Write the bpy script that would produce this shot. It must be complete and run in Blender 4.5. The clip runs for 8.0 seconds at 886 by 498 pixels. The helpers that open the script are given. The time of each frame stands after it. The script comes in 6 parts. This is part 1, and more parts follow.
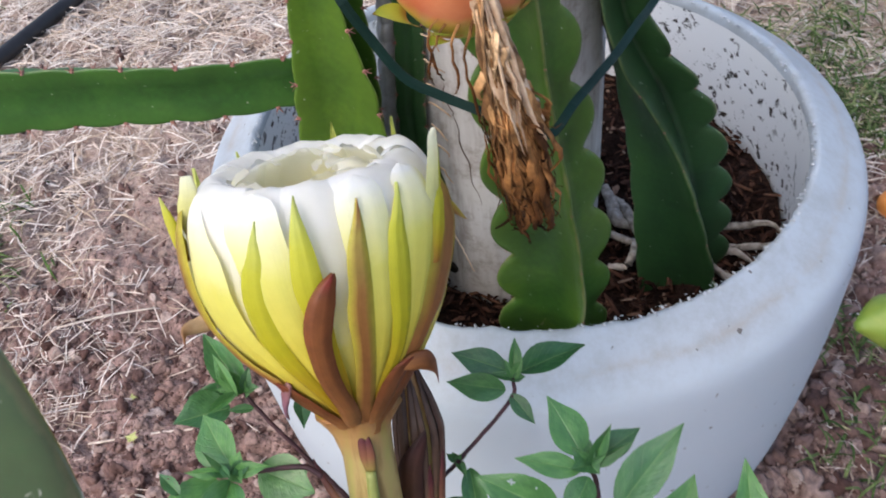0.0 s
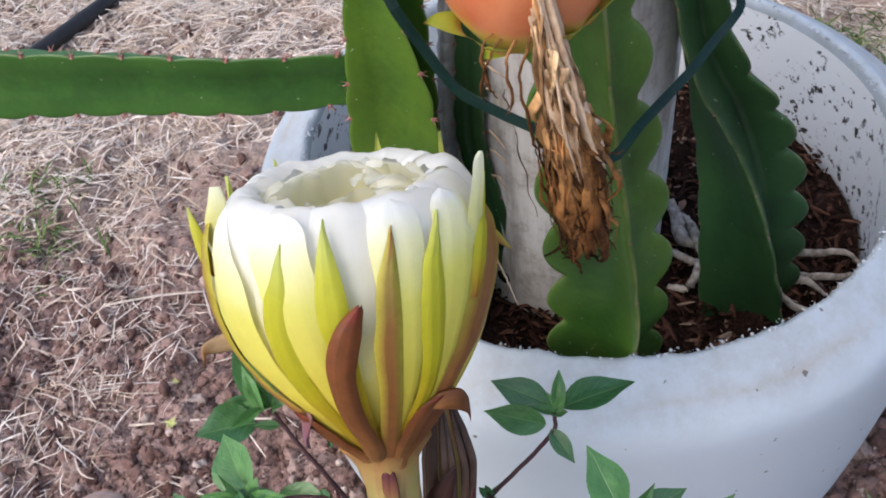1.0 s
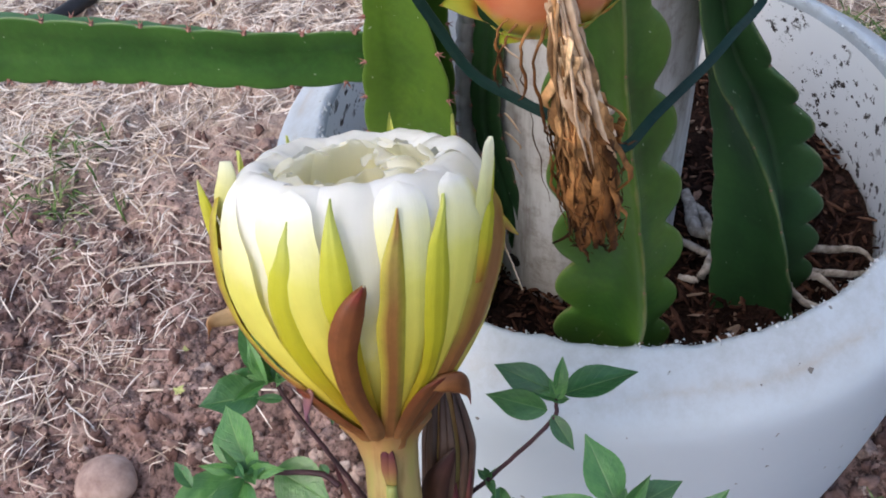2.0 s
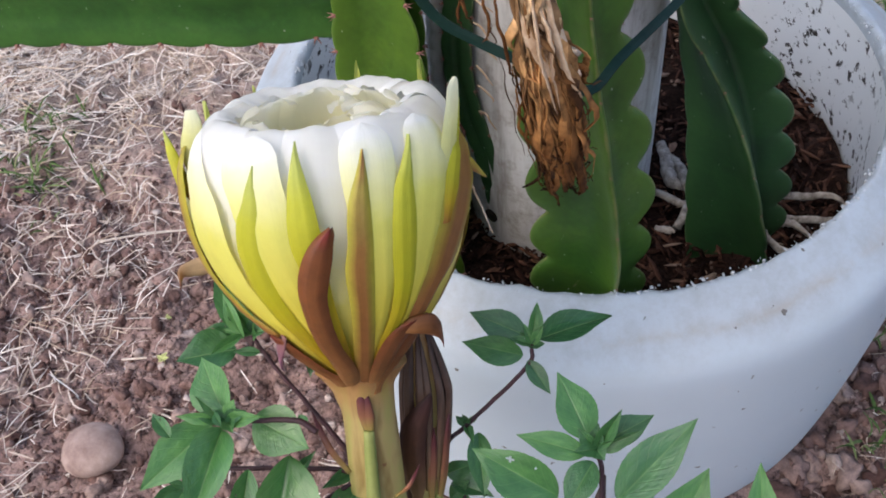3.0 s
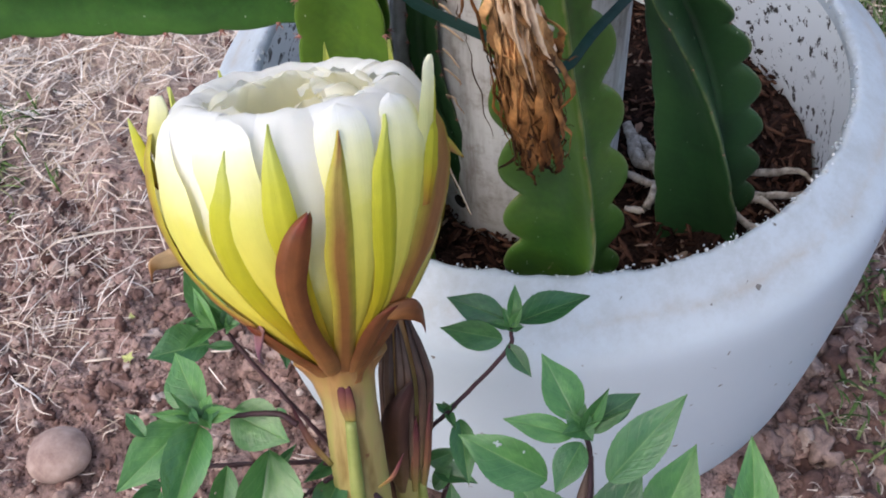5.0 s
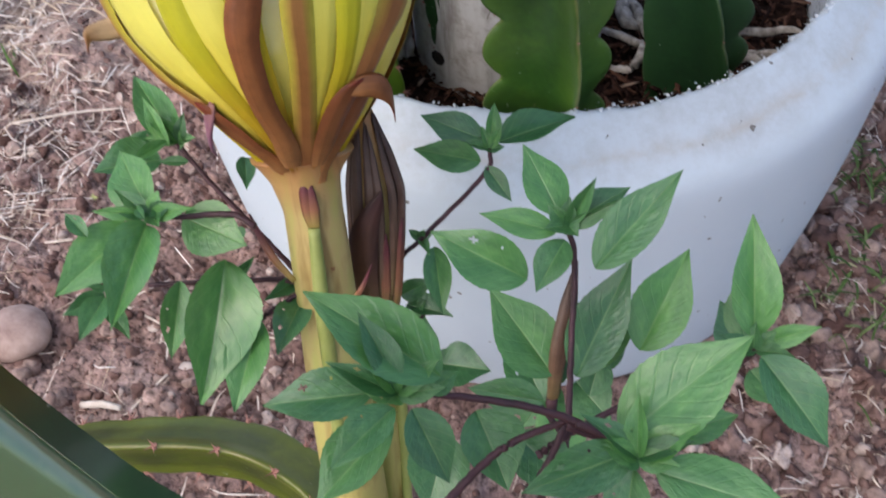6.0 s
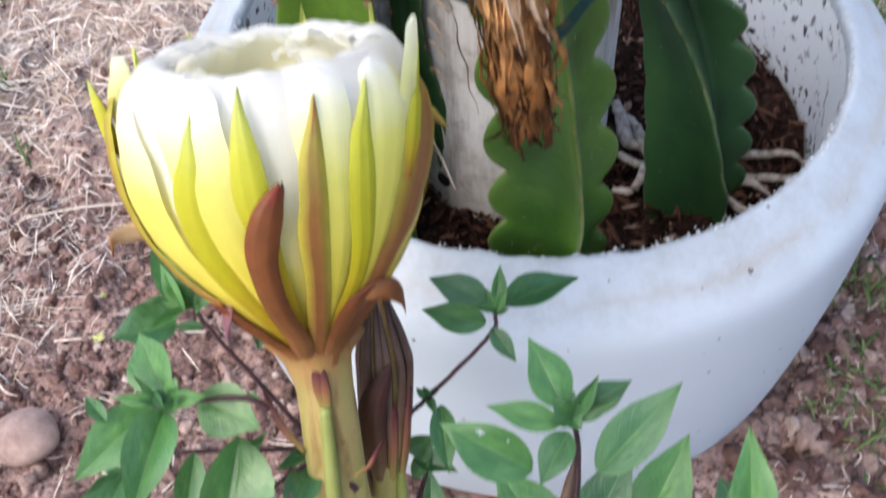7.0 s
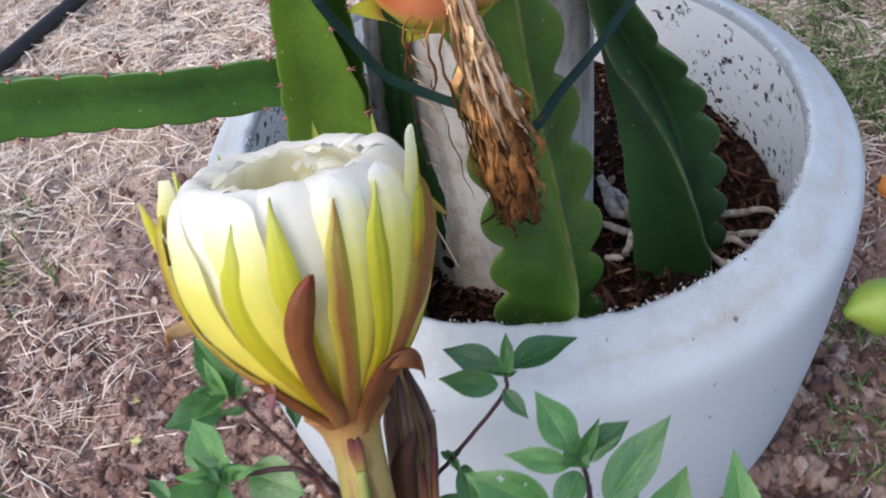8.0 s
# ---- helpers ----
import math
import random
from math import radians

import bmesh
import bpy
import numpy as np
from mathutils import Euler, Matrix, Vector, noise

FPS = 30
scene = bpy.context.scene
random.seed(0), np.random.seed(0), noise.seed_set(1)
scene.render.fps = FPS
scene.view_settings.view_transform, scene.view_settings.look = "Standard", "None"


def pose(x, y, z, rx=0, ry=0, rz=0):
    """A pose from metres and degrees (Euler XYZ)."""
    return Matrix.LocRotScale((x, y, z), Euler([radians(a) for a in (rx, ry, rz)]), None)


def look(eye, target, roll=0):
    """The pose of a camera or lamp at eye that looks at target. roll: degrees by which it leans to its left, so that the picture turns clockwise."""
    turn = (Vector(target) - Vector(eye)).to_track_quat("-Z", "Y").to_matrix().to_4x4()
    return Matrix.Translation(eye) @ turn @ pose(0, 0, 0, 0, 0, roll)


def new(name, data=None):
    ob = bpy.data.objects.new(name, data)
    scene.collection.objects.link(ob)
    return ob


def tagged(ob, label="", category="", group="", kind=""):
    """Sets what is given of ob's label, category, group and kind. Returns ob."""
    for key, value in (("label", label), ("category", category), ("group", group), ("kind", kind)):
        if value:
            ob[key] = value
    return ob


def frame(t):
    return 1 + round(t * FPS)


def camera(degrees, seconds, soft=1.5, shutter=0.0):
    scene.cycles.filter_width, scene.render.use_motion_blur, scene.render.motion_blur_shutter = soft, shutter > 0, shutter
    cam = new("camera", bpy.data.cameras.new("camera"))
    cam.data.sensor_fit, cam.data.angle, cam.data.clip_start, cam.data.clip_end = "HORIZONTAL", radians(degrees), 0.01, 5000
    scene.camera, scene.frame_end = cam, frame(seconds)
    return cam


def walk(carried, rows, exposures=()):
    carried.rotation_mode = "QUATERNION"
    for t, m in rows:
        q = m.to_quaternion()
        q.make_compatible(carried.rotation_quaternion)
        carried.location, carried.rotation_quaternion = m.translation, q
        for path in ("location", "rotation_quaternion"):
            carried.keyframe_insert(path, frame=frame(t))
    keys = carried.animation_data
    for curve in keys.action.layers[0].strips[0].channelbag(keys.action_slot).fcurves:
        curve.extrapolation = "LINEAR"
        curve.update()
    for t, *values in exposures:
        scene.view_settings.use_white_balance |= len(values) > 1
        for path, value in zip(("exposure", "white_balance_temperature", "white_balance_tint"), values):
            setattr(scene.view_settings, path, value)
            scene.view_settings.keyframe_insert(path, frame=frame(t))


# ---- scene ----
cam = camera(51.4, 8.0, soft=1.8, shutter=0.5)
PATH = [
    (0, (-0.009, -0.572, 0.722), (-0.177, 0.805, -0.718), -6.7),
    (0.3, (-0.011, -0.559, 0.719), (-0.21, 0.819, -0.717), -6.8),
    (0.5, (-0.007, -0.549, 0.717), (-0.238, 0.816, -0.726), -7.8),
    (1, (-0.003, -0.538, 0.714), (-0.308, 0.799, -0.742), -7.3),
    (2.3, (0.005, -0.536, 0.716), (-0.331, 0.743, -0.784), -6.3),
    (2.5, (0.01, -0.538, 0.713), (-0.315, 0.732, -0.798), -6.5),
    (3, (0.009, -0.545, 0.709), (-0.297, 0.71, -0.818), -7.1),
    (3.5, (0.007, -0.542, 0.702), (-0.269, 0.712, -0.831), -6.7),
    (4, (-0.003, -0.548, 0.694), (-0.26, 0.681, -0.862), -6.8),
    (4.2, (0.002, -0.55, 0.693), (-0.255, 0.679, -0.864), -7.3),
    (5.3, (0.0, -0.542, 0.703), (-0.21, 0.714, -0.839), -5.8),
    (5.5, (0.003, -0.547, 0.692), (-0.212, 0.692, -0.863), -6.3),
    (5.7, (0.007, -0.556, 0.664), (-0.204, 0.646, -0.92), -6.1),
    (5.8, (0.006, -0.564, 0.653), (-0.201, 0.627, -0.941), -5.9),
    (6, (0.002, -0.57, 0.638), (-0.171, 0.591, -0.98), -4.7),
    (6.3, (0.001, -0.568, 0.637), (-0.146, 0.578, -0.996), -4.3),
    (6.5, (0.003, -0.569, 0.648), (-0.143, 0.59, -0.976), -4.4),
    (6.7, (0.005, -0.563, 0.665), (-0.154, 0.618, -0.941), -5.2),
    (6.8, (0.006, -0.554, 0.671), (-0.174, 0.649, -0.916), -4.9),
    (6.9, (0.002, -0.542, 0.673), (-0.179, 0.679, -0.9), -4.4),
    (7, (-0.002, -0.532, 0.683), (-0.18, 0.695, -0.887), -4.1),
    (7.2, (-0.002, -0.53, 0.692), (-0.181, 0.759, -0.827), -3.1),
    (7.5, (-0.003, -0.541, 0.696), (-0.18, 0.75, -0.821), -3.3),
    (7.6, (0.0, -0.541, 0.697), (-0.193, 0.768, -0.802), -4.4),
    (7.8, (0.007, -0.551, 0.714), (-0.195, 0.796, -0.75), -7.2),
    (8, (0.003, -0.569, 0.72), (-0.19, 0.798, -0.727), -9.1),
]
walk(cam, [(t, look(eye, target, roll)) for t, eye, target, roll in PATH],
     [(0.0, 0.79), (2.5, 0.73), (4.0, 0.71), (5.5, 0.86), (6.0, 0.86), (6.5, 1.12), (7.0, 1.15), (7.5, 0.79), (8.0, 0.81)])

# ---- world, sun and exposure ----
world = bpy.data.worlds.new("overcast_sky")
scene.world = world
world.use_nodes = True
wn = world.node_tree
sky = wn.nodes.new("ShaderNodeTexSky")
sky.sky_type = "NISHITA"
sky.sun_disc = False
sky.sun_elevation, sky.sun_rotation = radians(50), radians(225)
sky.air_density, sky.dust_density = 1.0, 3.0
wn.links.new(sky.outputs["Color"], wn.nodes["Background"].inputs["Color"])
wn.nodes["Background"].inputs["Strength"].default_value = 0.165

sun = new("sun", bpy.data.lights.new("sun", "SUN"))
sun.data.energy, sun.data.angle, sun.data.color = 0.64, radians(80), (1.0, 0.975, 0.95)
sun.matrix_world = look((-1.3, -1.3, 2.2), (0, 0, 0))
scene.view_settings.exposure = 0.84


# ---- materials ----
def material(name, rough=0.6, spec=0.5):
    m = bpy.data.materials.new(name)
    m.use_nodes = True
    n = m.node_tree
    b = n.nodes["Principled BSDF"]
    b.inputs["Roughness"].default_value = rough
    b.inputs["Specular IOR Level"].default_value = spec
    return m, n, b


def coords(n, which="Object"):
    return n.nodes.new("ShaderNodeTexCoord").outputs[which]


def noisy(n, vec, scale, detail=6.0, rough=0.6, out="Fac", distortion=0.0):
    t = n.nodes.new("ShaderNodeTexNoise")
    t.inputs["Scale"].default_value, t.inputs["Detail"].default_value = scale, detail
    t.inputs["Roughness"].default_value, t.inputs["Distortion"].default_value = rough, distortion
    n.links.new(vec, t.inputs["Vector"])
    return t.outputs[out]


def ramp(n, fac, stops, ease="LINEAR"):
    r = n.nodes.new("ShaderNodeValToRGB")
    r.color_ramp.interpolation = ease
    e = r.color_ramp.elements
    while len(e) < len(stops):
        e.new(0.5)
    for el, (p, c) in zip(e, stops):
        el.position = p
        el.color = (*c, 1) if not isinstance(c, (int, float)) else (c, c, c, 1)
    n.links.new(fac, r.inputs["Fac"])
    return r.outputs["Color"]


def blend(n, fac, a, b, mode="MIX"):
    x = n.nodes.new("ShaderNodeMix")
    x.data_type, x.blend_type = "RGBA", mode
    for sock, val in ((x.inputs["Factor"], fac), (x.inputs["A"], a), (x.inputs["B"], b)):
        if isinstance(val, bpy.types.NodeSocket):
            n.links.new(val, sock)
        elif isinstance(val, tuple):
            sock.default_value = (*val, 1)
        else:
            sock.default_value = val
    return x.outputs["Result"]


def maths(n, op, a, b=0.0):
    x = n.nodes.new("ShaderNodeMath")
    x.operation = op
    for sock, val in zip(x.inputs, (a, b)):
        if isinstance(val, bpy.types.NodeSocket):
            n.links.new(val, sock)
        else:
            sock.default_value = val
    return x.outputs[0]


def split(n, vec):
    s = n.nodes.new("ShaderNodeSeparateXYZ")
    n.links.new(vec, s.inputs[0])
    return s.outputs


def bump(n, b, height, strength=0.3, dist=0.001):
    x = n.nodes.new("ShaderNodeBump")
    x.inputs["Strength"].default_value, x.inputs["Distance"].default_value = strength, dist
    n.links.new(height, x.inputs["Height"])
    n.links.new(x.outputs["Normal"], b.inputs["Normal"])


def glow_through(n, b, color, amount):
    """Thin tissue that lets part of the light through."""
    t = n.nodes.new("ShaderNodeBsdfTranslucent")
    n.links.new(color, t.inputs["Color"])
    x = n.nodes.new("ShaderNodeMixShader")
    x.inputs[0].default_value = amount
    n.links.new(b.outputs[0], x.inputs[1])
    n.links.new(t.outputs[0], x.inputs[2])
    n.links.new(x.outputs[0], n.nodes["Material Output"].inputs["Surface"])


def island_random(n):
    return n.nodes.new("ShaderNodeNewGeometry").outputs["Random Per Island"]


def object_random(n):
    return n.nodes.new("ShaderNodeObjectInfo").outputs["Random"]


def around(n, v, x, y, near, far):
    """1 within near metres of the place (x, y), fading to 0 at far."""
    s = split(n, v)
    dx, dy = maths(n, "SUBTRACT", s[0], x), maths(n, "SUBTRACT", s[1], y)
    d = maths(n, "SQRT", maths(n, "ADD", maths(n, "MULTIPLY", dx, dx), maths(n, "MULTIPLY", dy, dy)))
    d = maths(n, "ADD", d, maths(n, "MULTIPLY", maths(n, "SUBTRACT", noisy(n, v, 3, 5, 0.65), 0.5), 0.8))
    return ramp(n, maths(n, "MULTIPLY", d, 0.25), [(near / 4, 1.0), (far / 4, 0.0)])


def make_soil(name, dark, mid, light, scale=1.0, spec=0.2, litter=False):
    m, n, b = material(name, 0.95, spec)
    v = coords(n)
    base = ramp(n, noisy(n, v, 9 * scale, 8, 0.65), [(0.25, dark), (0.5, mid), (0.78, light)])
    fine = ramp(n, noisy(n, v, 160 * scale, 6, 0.75), [(0.36, 0.16), (0.5, 0.85), (0.7, 1.55)])
    col = blend(n, 1.0, base, fine, "MULTIPLY")
    # slightly darker towards the right
    right_tone = ramp(n, maths(n, "ADD", split(n, v)[0], maths(n, "MULTIPLY", noisy(n, v, 7, 4, 0.6), 0.3)), [(0.3, 0.0), (0.42, 0.15)])
    col = blend(n, maths(n, "MULTIPLY", right_tone, around(n, v, 0.3, -0.1, 0.5, 1.3)), col, (0.0, 0.0, 0.0))
    if litter:
        chaff = ramp(n, maths(n, "ADD", split(n, v)[1], maths(n, "MULTIPLY", noisy(n, v, 11, 5, 0.65), 0.35)), [(0.22, 0.0), (0.42, 0.6)])
        flecks = ramp(n, noisy(n, v, 240, 6, 0.75), [(0.4, (0.24, 0.17, 0.14)), (0.6, (0.6, 0.5, 0.43))])
        col = blend(n, maths(n, "MULTIPLY", chaff, around(n, v, -0.3, 0.55, 0.9, 1.6)), col, flecks)
    n.links.new(col, b.inputs["Base Color"])
    bump(n, b, noisy(n, v, 420 * scale, 8, 0.7), 0.7, 0.002)
    return m


SOIL = make_soil("red_brown_soil", (0.14, 0.08, 0.068), (0.32, 0.21, 0.187), (0.5, 0.375, 0.34), litter=True)
BARK_SOIL = make_soil("dark_potting_soil", (0.006, 0.0036, 0.003), (0.022, 0.012, 0.009), (0.055, 0.032, 0.025), 2.0, 0.05)


def make_crumbs(name, stops, spec=0.2):
    m, n, b = material(name, 0.92, spec)
    v = coords(n)
    col = ramp(n, island_random(n), stops)
    fine = ramp(n, noisy(n, v, 260, 6, 0.7), [(0.3, 0.6), (0.7, 1.25)])
    right_tone = ramp(n, maths(n, "ADD", split(n, v)[0], maths(n, "MULTIPLY", noisy(n, v, 7, 4, 0.6), 0.3)), [(0.3, 1.0), (0.42, 0.86)])
    n.links.new(blend(n, 1.0, blend(n, 1.0, col, fine, "MULTIPLY"), right_tone, "MULTIPLY"), b.inputs["Base Color"])
    bump(n, b, noisy(n, v, 600, 6, 0.7), 0.5, 0.001)
    return m


CRUMB = make_crumbs("soil_crumbs", [(0.0, (0.1, 0.052, 0.044)), (0.5, (0.25, 0.155, 0.135)), (0.94, (0.38, 0.275, 0.24)), (1.0, (0.5, 0.4, 0.36))])
CHIP = make_crumbs("bark_chips", [(0.0, (0.01, 0.005, 0.004)), (0.45, (0.035, 0.016, 0.011)), (0.85, (0.085, 0.04, 0.027)), (0.95, (0.16, 0.08, 0.05)), (1.0, (0.26, 0.19, 0.15))], 0.1)
STRAW = make_crumbs("dry_straw", [(0.0, (0.5, 0.38, 0.28)), (0.35, (0.66, 0.55, 0.47)), (0.8, (0.76, 0.67, 0.6)), (1.0, (0.84, 0.79, 0.74))])
GRASS = make_crumbs("green_grass", [(0.0, (0.05, 0.09, 0.025)), (0.5, (0.1, 0.16, 0.05)), (0.85, (0.2, 0.25, 0.1)), (1.0, (0.4, 0.36, 0.2))])
PERLITE = make_crumbs("white_plastic_burrs", [(0.0, (0.45, 0.48, 0.52)), (1.0, (0.68, 0.7, 0.73))])

BARK, _n, _b = material("bark_pieces", 0.85, 0.15)
_v = coords(_n)
_tone = ramp(_n, object_random(_n), [(0.0, (0.018, 0.009, 0.007)), (0.5, (0.06, 0.028, 0.019)), (0.85, (0.13, 0.062, 0.04)), (1.0, (0.24, 0.17, 0.13))])
_n.links.new(blend(_n, 1.0, _tone, ramp(_n, noisy(_n, _v, 3, 6, 0.7), [(0.3, 0.55), (0.7, 1.35)]), "MULTIPLY"), _b.inputs["Base Color"])

POT, _n, _b = material("white_moulded_plastic", 0.42, 0.45)
_v = coords(_n)
_x, _y, _z = split(_n, _v)
_x = maths(_n, "ADD", _x, 0.002)
_r = maths(_n, "SQRT", maths(_n, "ADD", maths(_n, "MULTIPLY", _x, _x), maths(_n, "MULTIPLY", _y, _y)))
_plain = ramp(_n, noisy(_n, _v, 5, 6, 0.6), [(0.3, (0.5, 0.575, 0.655)), (0.7, (0.57, 0.635, 0.705))])
_dust = ramp(_n, noisy(_n, _v, 38, 10, 0.8), [(0.42, 0.0), (0.66, 0.6)])
# rim dust, plus an even grey that tones down the light on its top
_lip_dust_dim = maths(_n, "MULTIPLY", maths(_n, "ADD", maths(_n, "MULTIPLY", _dust, 0.7), 0.35), ramp(_n, _z, [(0.238, 0.0), (0.254, 1.0)]))
_col = blend(_n, _lip_dust_dim, _plain, (0.34, 0.35, 0.355))
_line = ramp(_n, maths(_n, "ADD", _r, maths(_n, "MULTIPLY", maths(_n, "SUBTRACT", noisy(_n, _v, 14, 4, 0.6), 0.5), 0.012)), [(0.2325, 0.0), (0.2375, 0.75), (0.2395, 0.75), (0.2425, 0.0)])
_worn = ramp(_n, noisy(_n, _v, 30, 8, 0.75), [(0.4, 0.0), (0.62, 0.8)])
_col = blend(_n, maths(_n, "MULTIPLY", maths(_n, "MULTIPLY", _line, _worn), ramp(_n, _z, [(0.245, 0.0), (0.25, 1.0)])), _col, (0.4, 0.345, 0.29))
# specks of soil that stick to the inside and a few outside
_fleck = ramp(_n, noisy(_n, _v, 105, 4, 0.65), [(0.56, 0.0), (0.595, 1.0)])
_patch = ramp(_n, noisy(_n, _v, 19, 3, 0.5), [(0.41, 0.0), (0.5, 1.0)])
_inside = maths(_n, "MULTIPLY", maths(_n, "LESS_THAN", _r, 0.2135), maths(_n, "LESS_THAN", _z, 0.262))
# inner wall painted paler, in place of stronger ambient light inside the pot
_col = blend(_n, _inside, _col, (0.82, 0.83, 0.84))
_col = blend(_n, maths(_n, "MULTIPLY", maths(_n, "MULTIPLY", _fleck, _patch), _inside), _col, (0.025, 0.018, 0.014))
_tiny = ramp(_n, noisy(_n, _v, 120, 2, 0.5), [(0.735, 0.0), (0.75, 0.9)])
_col = blend(_n, _tiny, _col, (0.12, 0.1, 0.09))
_n.links.new(_col, _b.inputs["Base Color"])
bump(_n, _b, noisy(_n, _v, 120, 5, 0.6), 0.12, 0.0008)
_b.inputs["Subsurface Weight"].default_value = 0.05
_b.inputs["Subsurface Radius"].default_value = (0.01, 0.01, 0.01)

POST, _n, _b = material("weathered_white_pipe", 0.75, 0.25)
_v = coords(_n)
_s = _n.nodes.new("ShaderNodeMapping")
_s.inputs["Scale"].default_value = (1, 1, 0.12)
_n.links.new(_v, _s.inputs["Vector"])
_streak = ramp(_n, noisy(_n, _s.outputs[0], 45, 8, 0.7), [(0.35, (0.30, 0.28, 0.27)), (0.5, (0.52, 0.51, 0.51)), (0.75, (0.66, 0.66, 0.67))])
_mud = ramp(_n, noisy(_n, _v, 60, 8, 0.75), [(0.5, 0.0), (0.72, 0.75)])
_n.links.new(blend(_n, _mud, _streak, (0.2, 0.15, 0.12)), _b.inputs["Base Color"])
bump(_n, _b, noisy(_n, _v, 160, 6, 0.7), 0.4, 0.001)


def make_cactus(name, dark, mid, light, edge, edge_from=0.93, rough=0.34):
    """Waxy skin; the UV's x runs from the hollow (0) to the margin (1) of a wing."""
    m, n, b = material(name, rough, 0.5)
    v = coords(n)
    uv = split(n, coords(n, "UV"))
    skin = ramp(n, noisy(n, v, 22, 6, 0.6), [(0.3, dark), (0.5, mid), (0.75, light)])
    fine = ramp(n, noisy(n, v, 240, 4, 0.6), [(0.3, 0.85), (0.7, 1.12)])
    skin = blend(n, 1.0, skin, fine, "MULTIPLY")
    tip = blend(n, maths(n, "MULTIPLY", ramp(n, uv[0], [(0.35, 0.0), (1.0, 0.55)]), 1.0), skin, light)
    wob = maths(n, "ADD", uv[0], maths(n, "MULTIPLY", maths(n, "SUBTRACT", noisy(n, v, 70, 4, 0.6), 0.5), 0.12))
    tip = blend(n, ramp(n, wob, [(edge_from, 0.0), (min(edge_from + 0.04, 1.0), 0.6)]), tip, edge)
    scar = ramp(n, noisy(n, v, 46, 5, 0.65, distortion=0.8), [(0.70, 0.0), (0.735, 0.8)])
    tip = blend(n, scar, tip, (0.33, 0.27, 0.16))
    speck = ramp(n, noisy(n, v, 330, 2, 0.5), [(0.745, 0.0), (0.765, 0.6)])
    n.links.new(blend(n, speck, tip, (0.5, 0.54, 0.48)), b.inputs["Base Color"])
    bump(n, b, noisy(n, v, 90, 5, 0.6), 0.22, 0.0012)
    return m


# deep green skin with the shade on the rear stems put into its colour
CACTUS_SHADED = make_cactus("shaded_green_cactus_skin", (0.005, 0.022, 0.007), (0.011, 0.045, 0.012), (0.02, 0.066, 0.016), (0.12, 0.15, 0.06), 0.98, 0.55)
CACTUS_NEAR = make_cactus("glossy_dark_cactus_skin", (0.012, 0.04, 0.016), (0.022, 0.066, 0.024), (0.045, 0.11, 0.036), (0.12, 0.15, 0.06), 0.98, 0.3)
CACTUS_NEAR.node_tree.nodes["Principled BSDF"].inputs["Coat Weight"].default_value = 1.0
CACTUS_NEAR.node_tree.nodes["Principled BSDF"].inputs["Coat Roughness"].default_value = 0.12
CACTUS_NEAR.node_tree.nodes["Principled BSDF"].inputs["Coat IOR"].default_value = 1.9
CACTUS_MID = make_cactus("green_cactus_skin", (0.017, 0.06, 0.008), (0.036, 0.102, 0.012), (0.076, 0.152, 0.017), (0.2, 0.2, 0.07), 0.97, 0.4)
CACTUS_LIGHT = make_cactus("light_green_cactus_skin", (0.034, 0.085, 0.008), (0.054, 0.124, 0.011), (0.09, 0.175, 0.015), (0.16, 0.22, 0.05), 0.97)
CACTUS_ARM = make_cactus("green_arm_cactus_skin", (0.01, 0.05, 0.008), (0.024, 0.09, 0.014), (0.05, 0.14, 0.022), (0.16, 0.2, 0.08), 0.97)
CACTUS_DRY = make_cactus("grey_dry_cactus_wood", (0.2, 0.19, 0.19), (0.42, 0.41, 0.41), (0.6, 0.59, 0.6), (0.4, 0.38, 0.36), 0.97, 0.9)
CACTUS_OLIVE = make_cactus("olive_cactus_skin", (0.022, 0.036, 0.004), (0.045, 0.065, 0.005), (0.11, 0.135, 0.01), (0.17, 0.14, 0.04), 0.97)


def plain(name, a, b_, scale=60, rough=0.7, spec=0.3, bumpy=0.3):
    m, n, b = material(name, rough, spec)
    v = coords(n)
    n.links.new(ramp(n, noisy(n, v, scale, 6, 0.65), [(0.3, a), (0.7, b_)]), b.inputs["Base Color"])
    bump(n, b, noisy(n, v, scale * 4, 5, 0.6), bumpy, 0.0008)
    return m


SPINE = plain("pink_brown_spines", (0.2, 0.07, 0.06), (0.45, 0.25, 0.2), 300)
SPROUT = plain("pale_green_sprout", (0.3, 0.36, 0.12), (0.6, 0.58, 0.25), 120, 0.6)
TWIG = plain("pale_straw_stalk", (0.52, 0.42, 0.35), (0.76, 0.68, 0.6), 150, 0.85)
PEBBLE = plain("pale_pebble", (0.4, 0.32, 0.29), (0.6, 0.53, 0.49), 200, 0.85)
AREOLE = plain("woolly_areole", (0.35, 0.26, 0.19), (0.55, 0.45, 0.36), 400, 0.9)
STRAP = plain("dark_green_plastic_strap", (0.0025, 0.015, 0.012), (0.006, 0.028, 0.022), 30, 0.55, 0.2)
HOSE = plain("black_polyethylene_hose", (0.008, 0.008, 0.01), (0.02, 0.02, 0.024), 40, 0.5, 0.4)
ROCK = plain("reddish_stone", (0.2, 0.125, 0.11), (0.46, 0.34, 0.3), 45, 0.85, 0.3, 0.9)
ROOT = plain("bleached_dead_roots", (0.12, 0.1, 0.085), (0.52, 0.47, 0.42), 170, 0.85, 0.3, 0.6)
# near-black that paints shade into the drilled hole and the dried flower's gaps
RECESS_SHADE = plain("painted_recess_shade", (0.008, 0.006, 0.005), (0.02, 0.016, 0.014), 60, 0.95)
CRACK = plain("brown_crack", (0.05, 0.03, 0.022), (0.14, 0.09, 0.07), 200, 0.95)
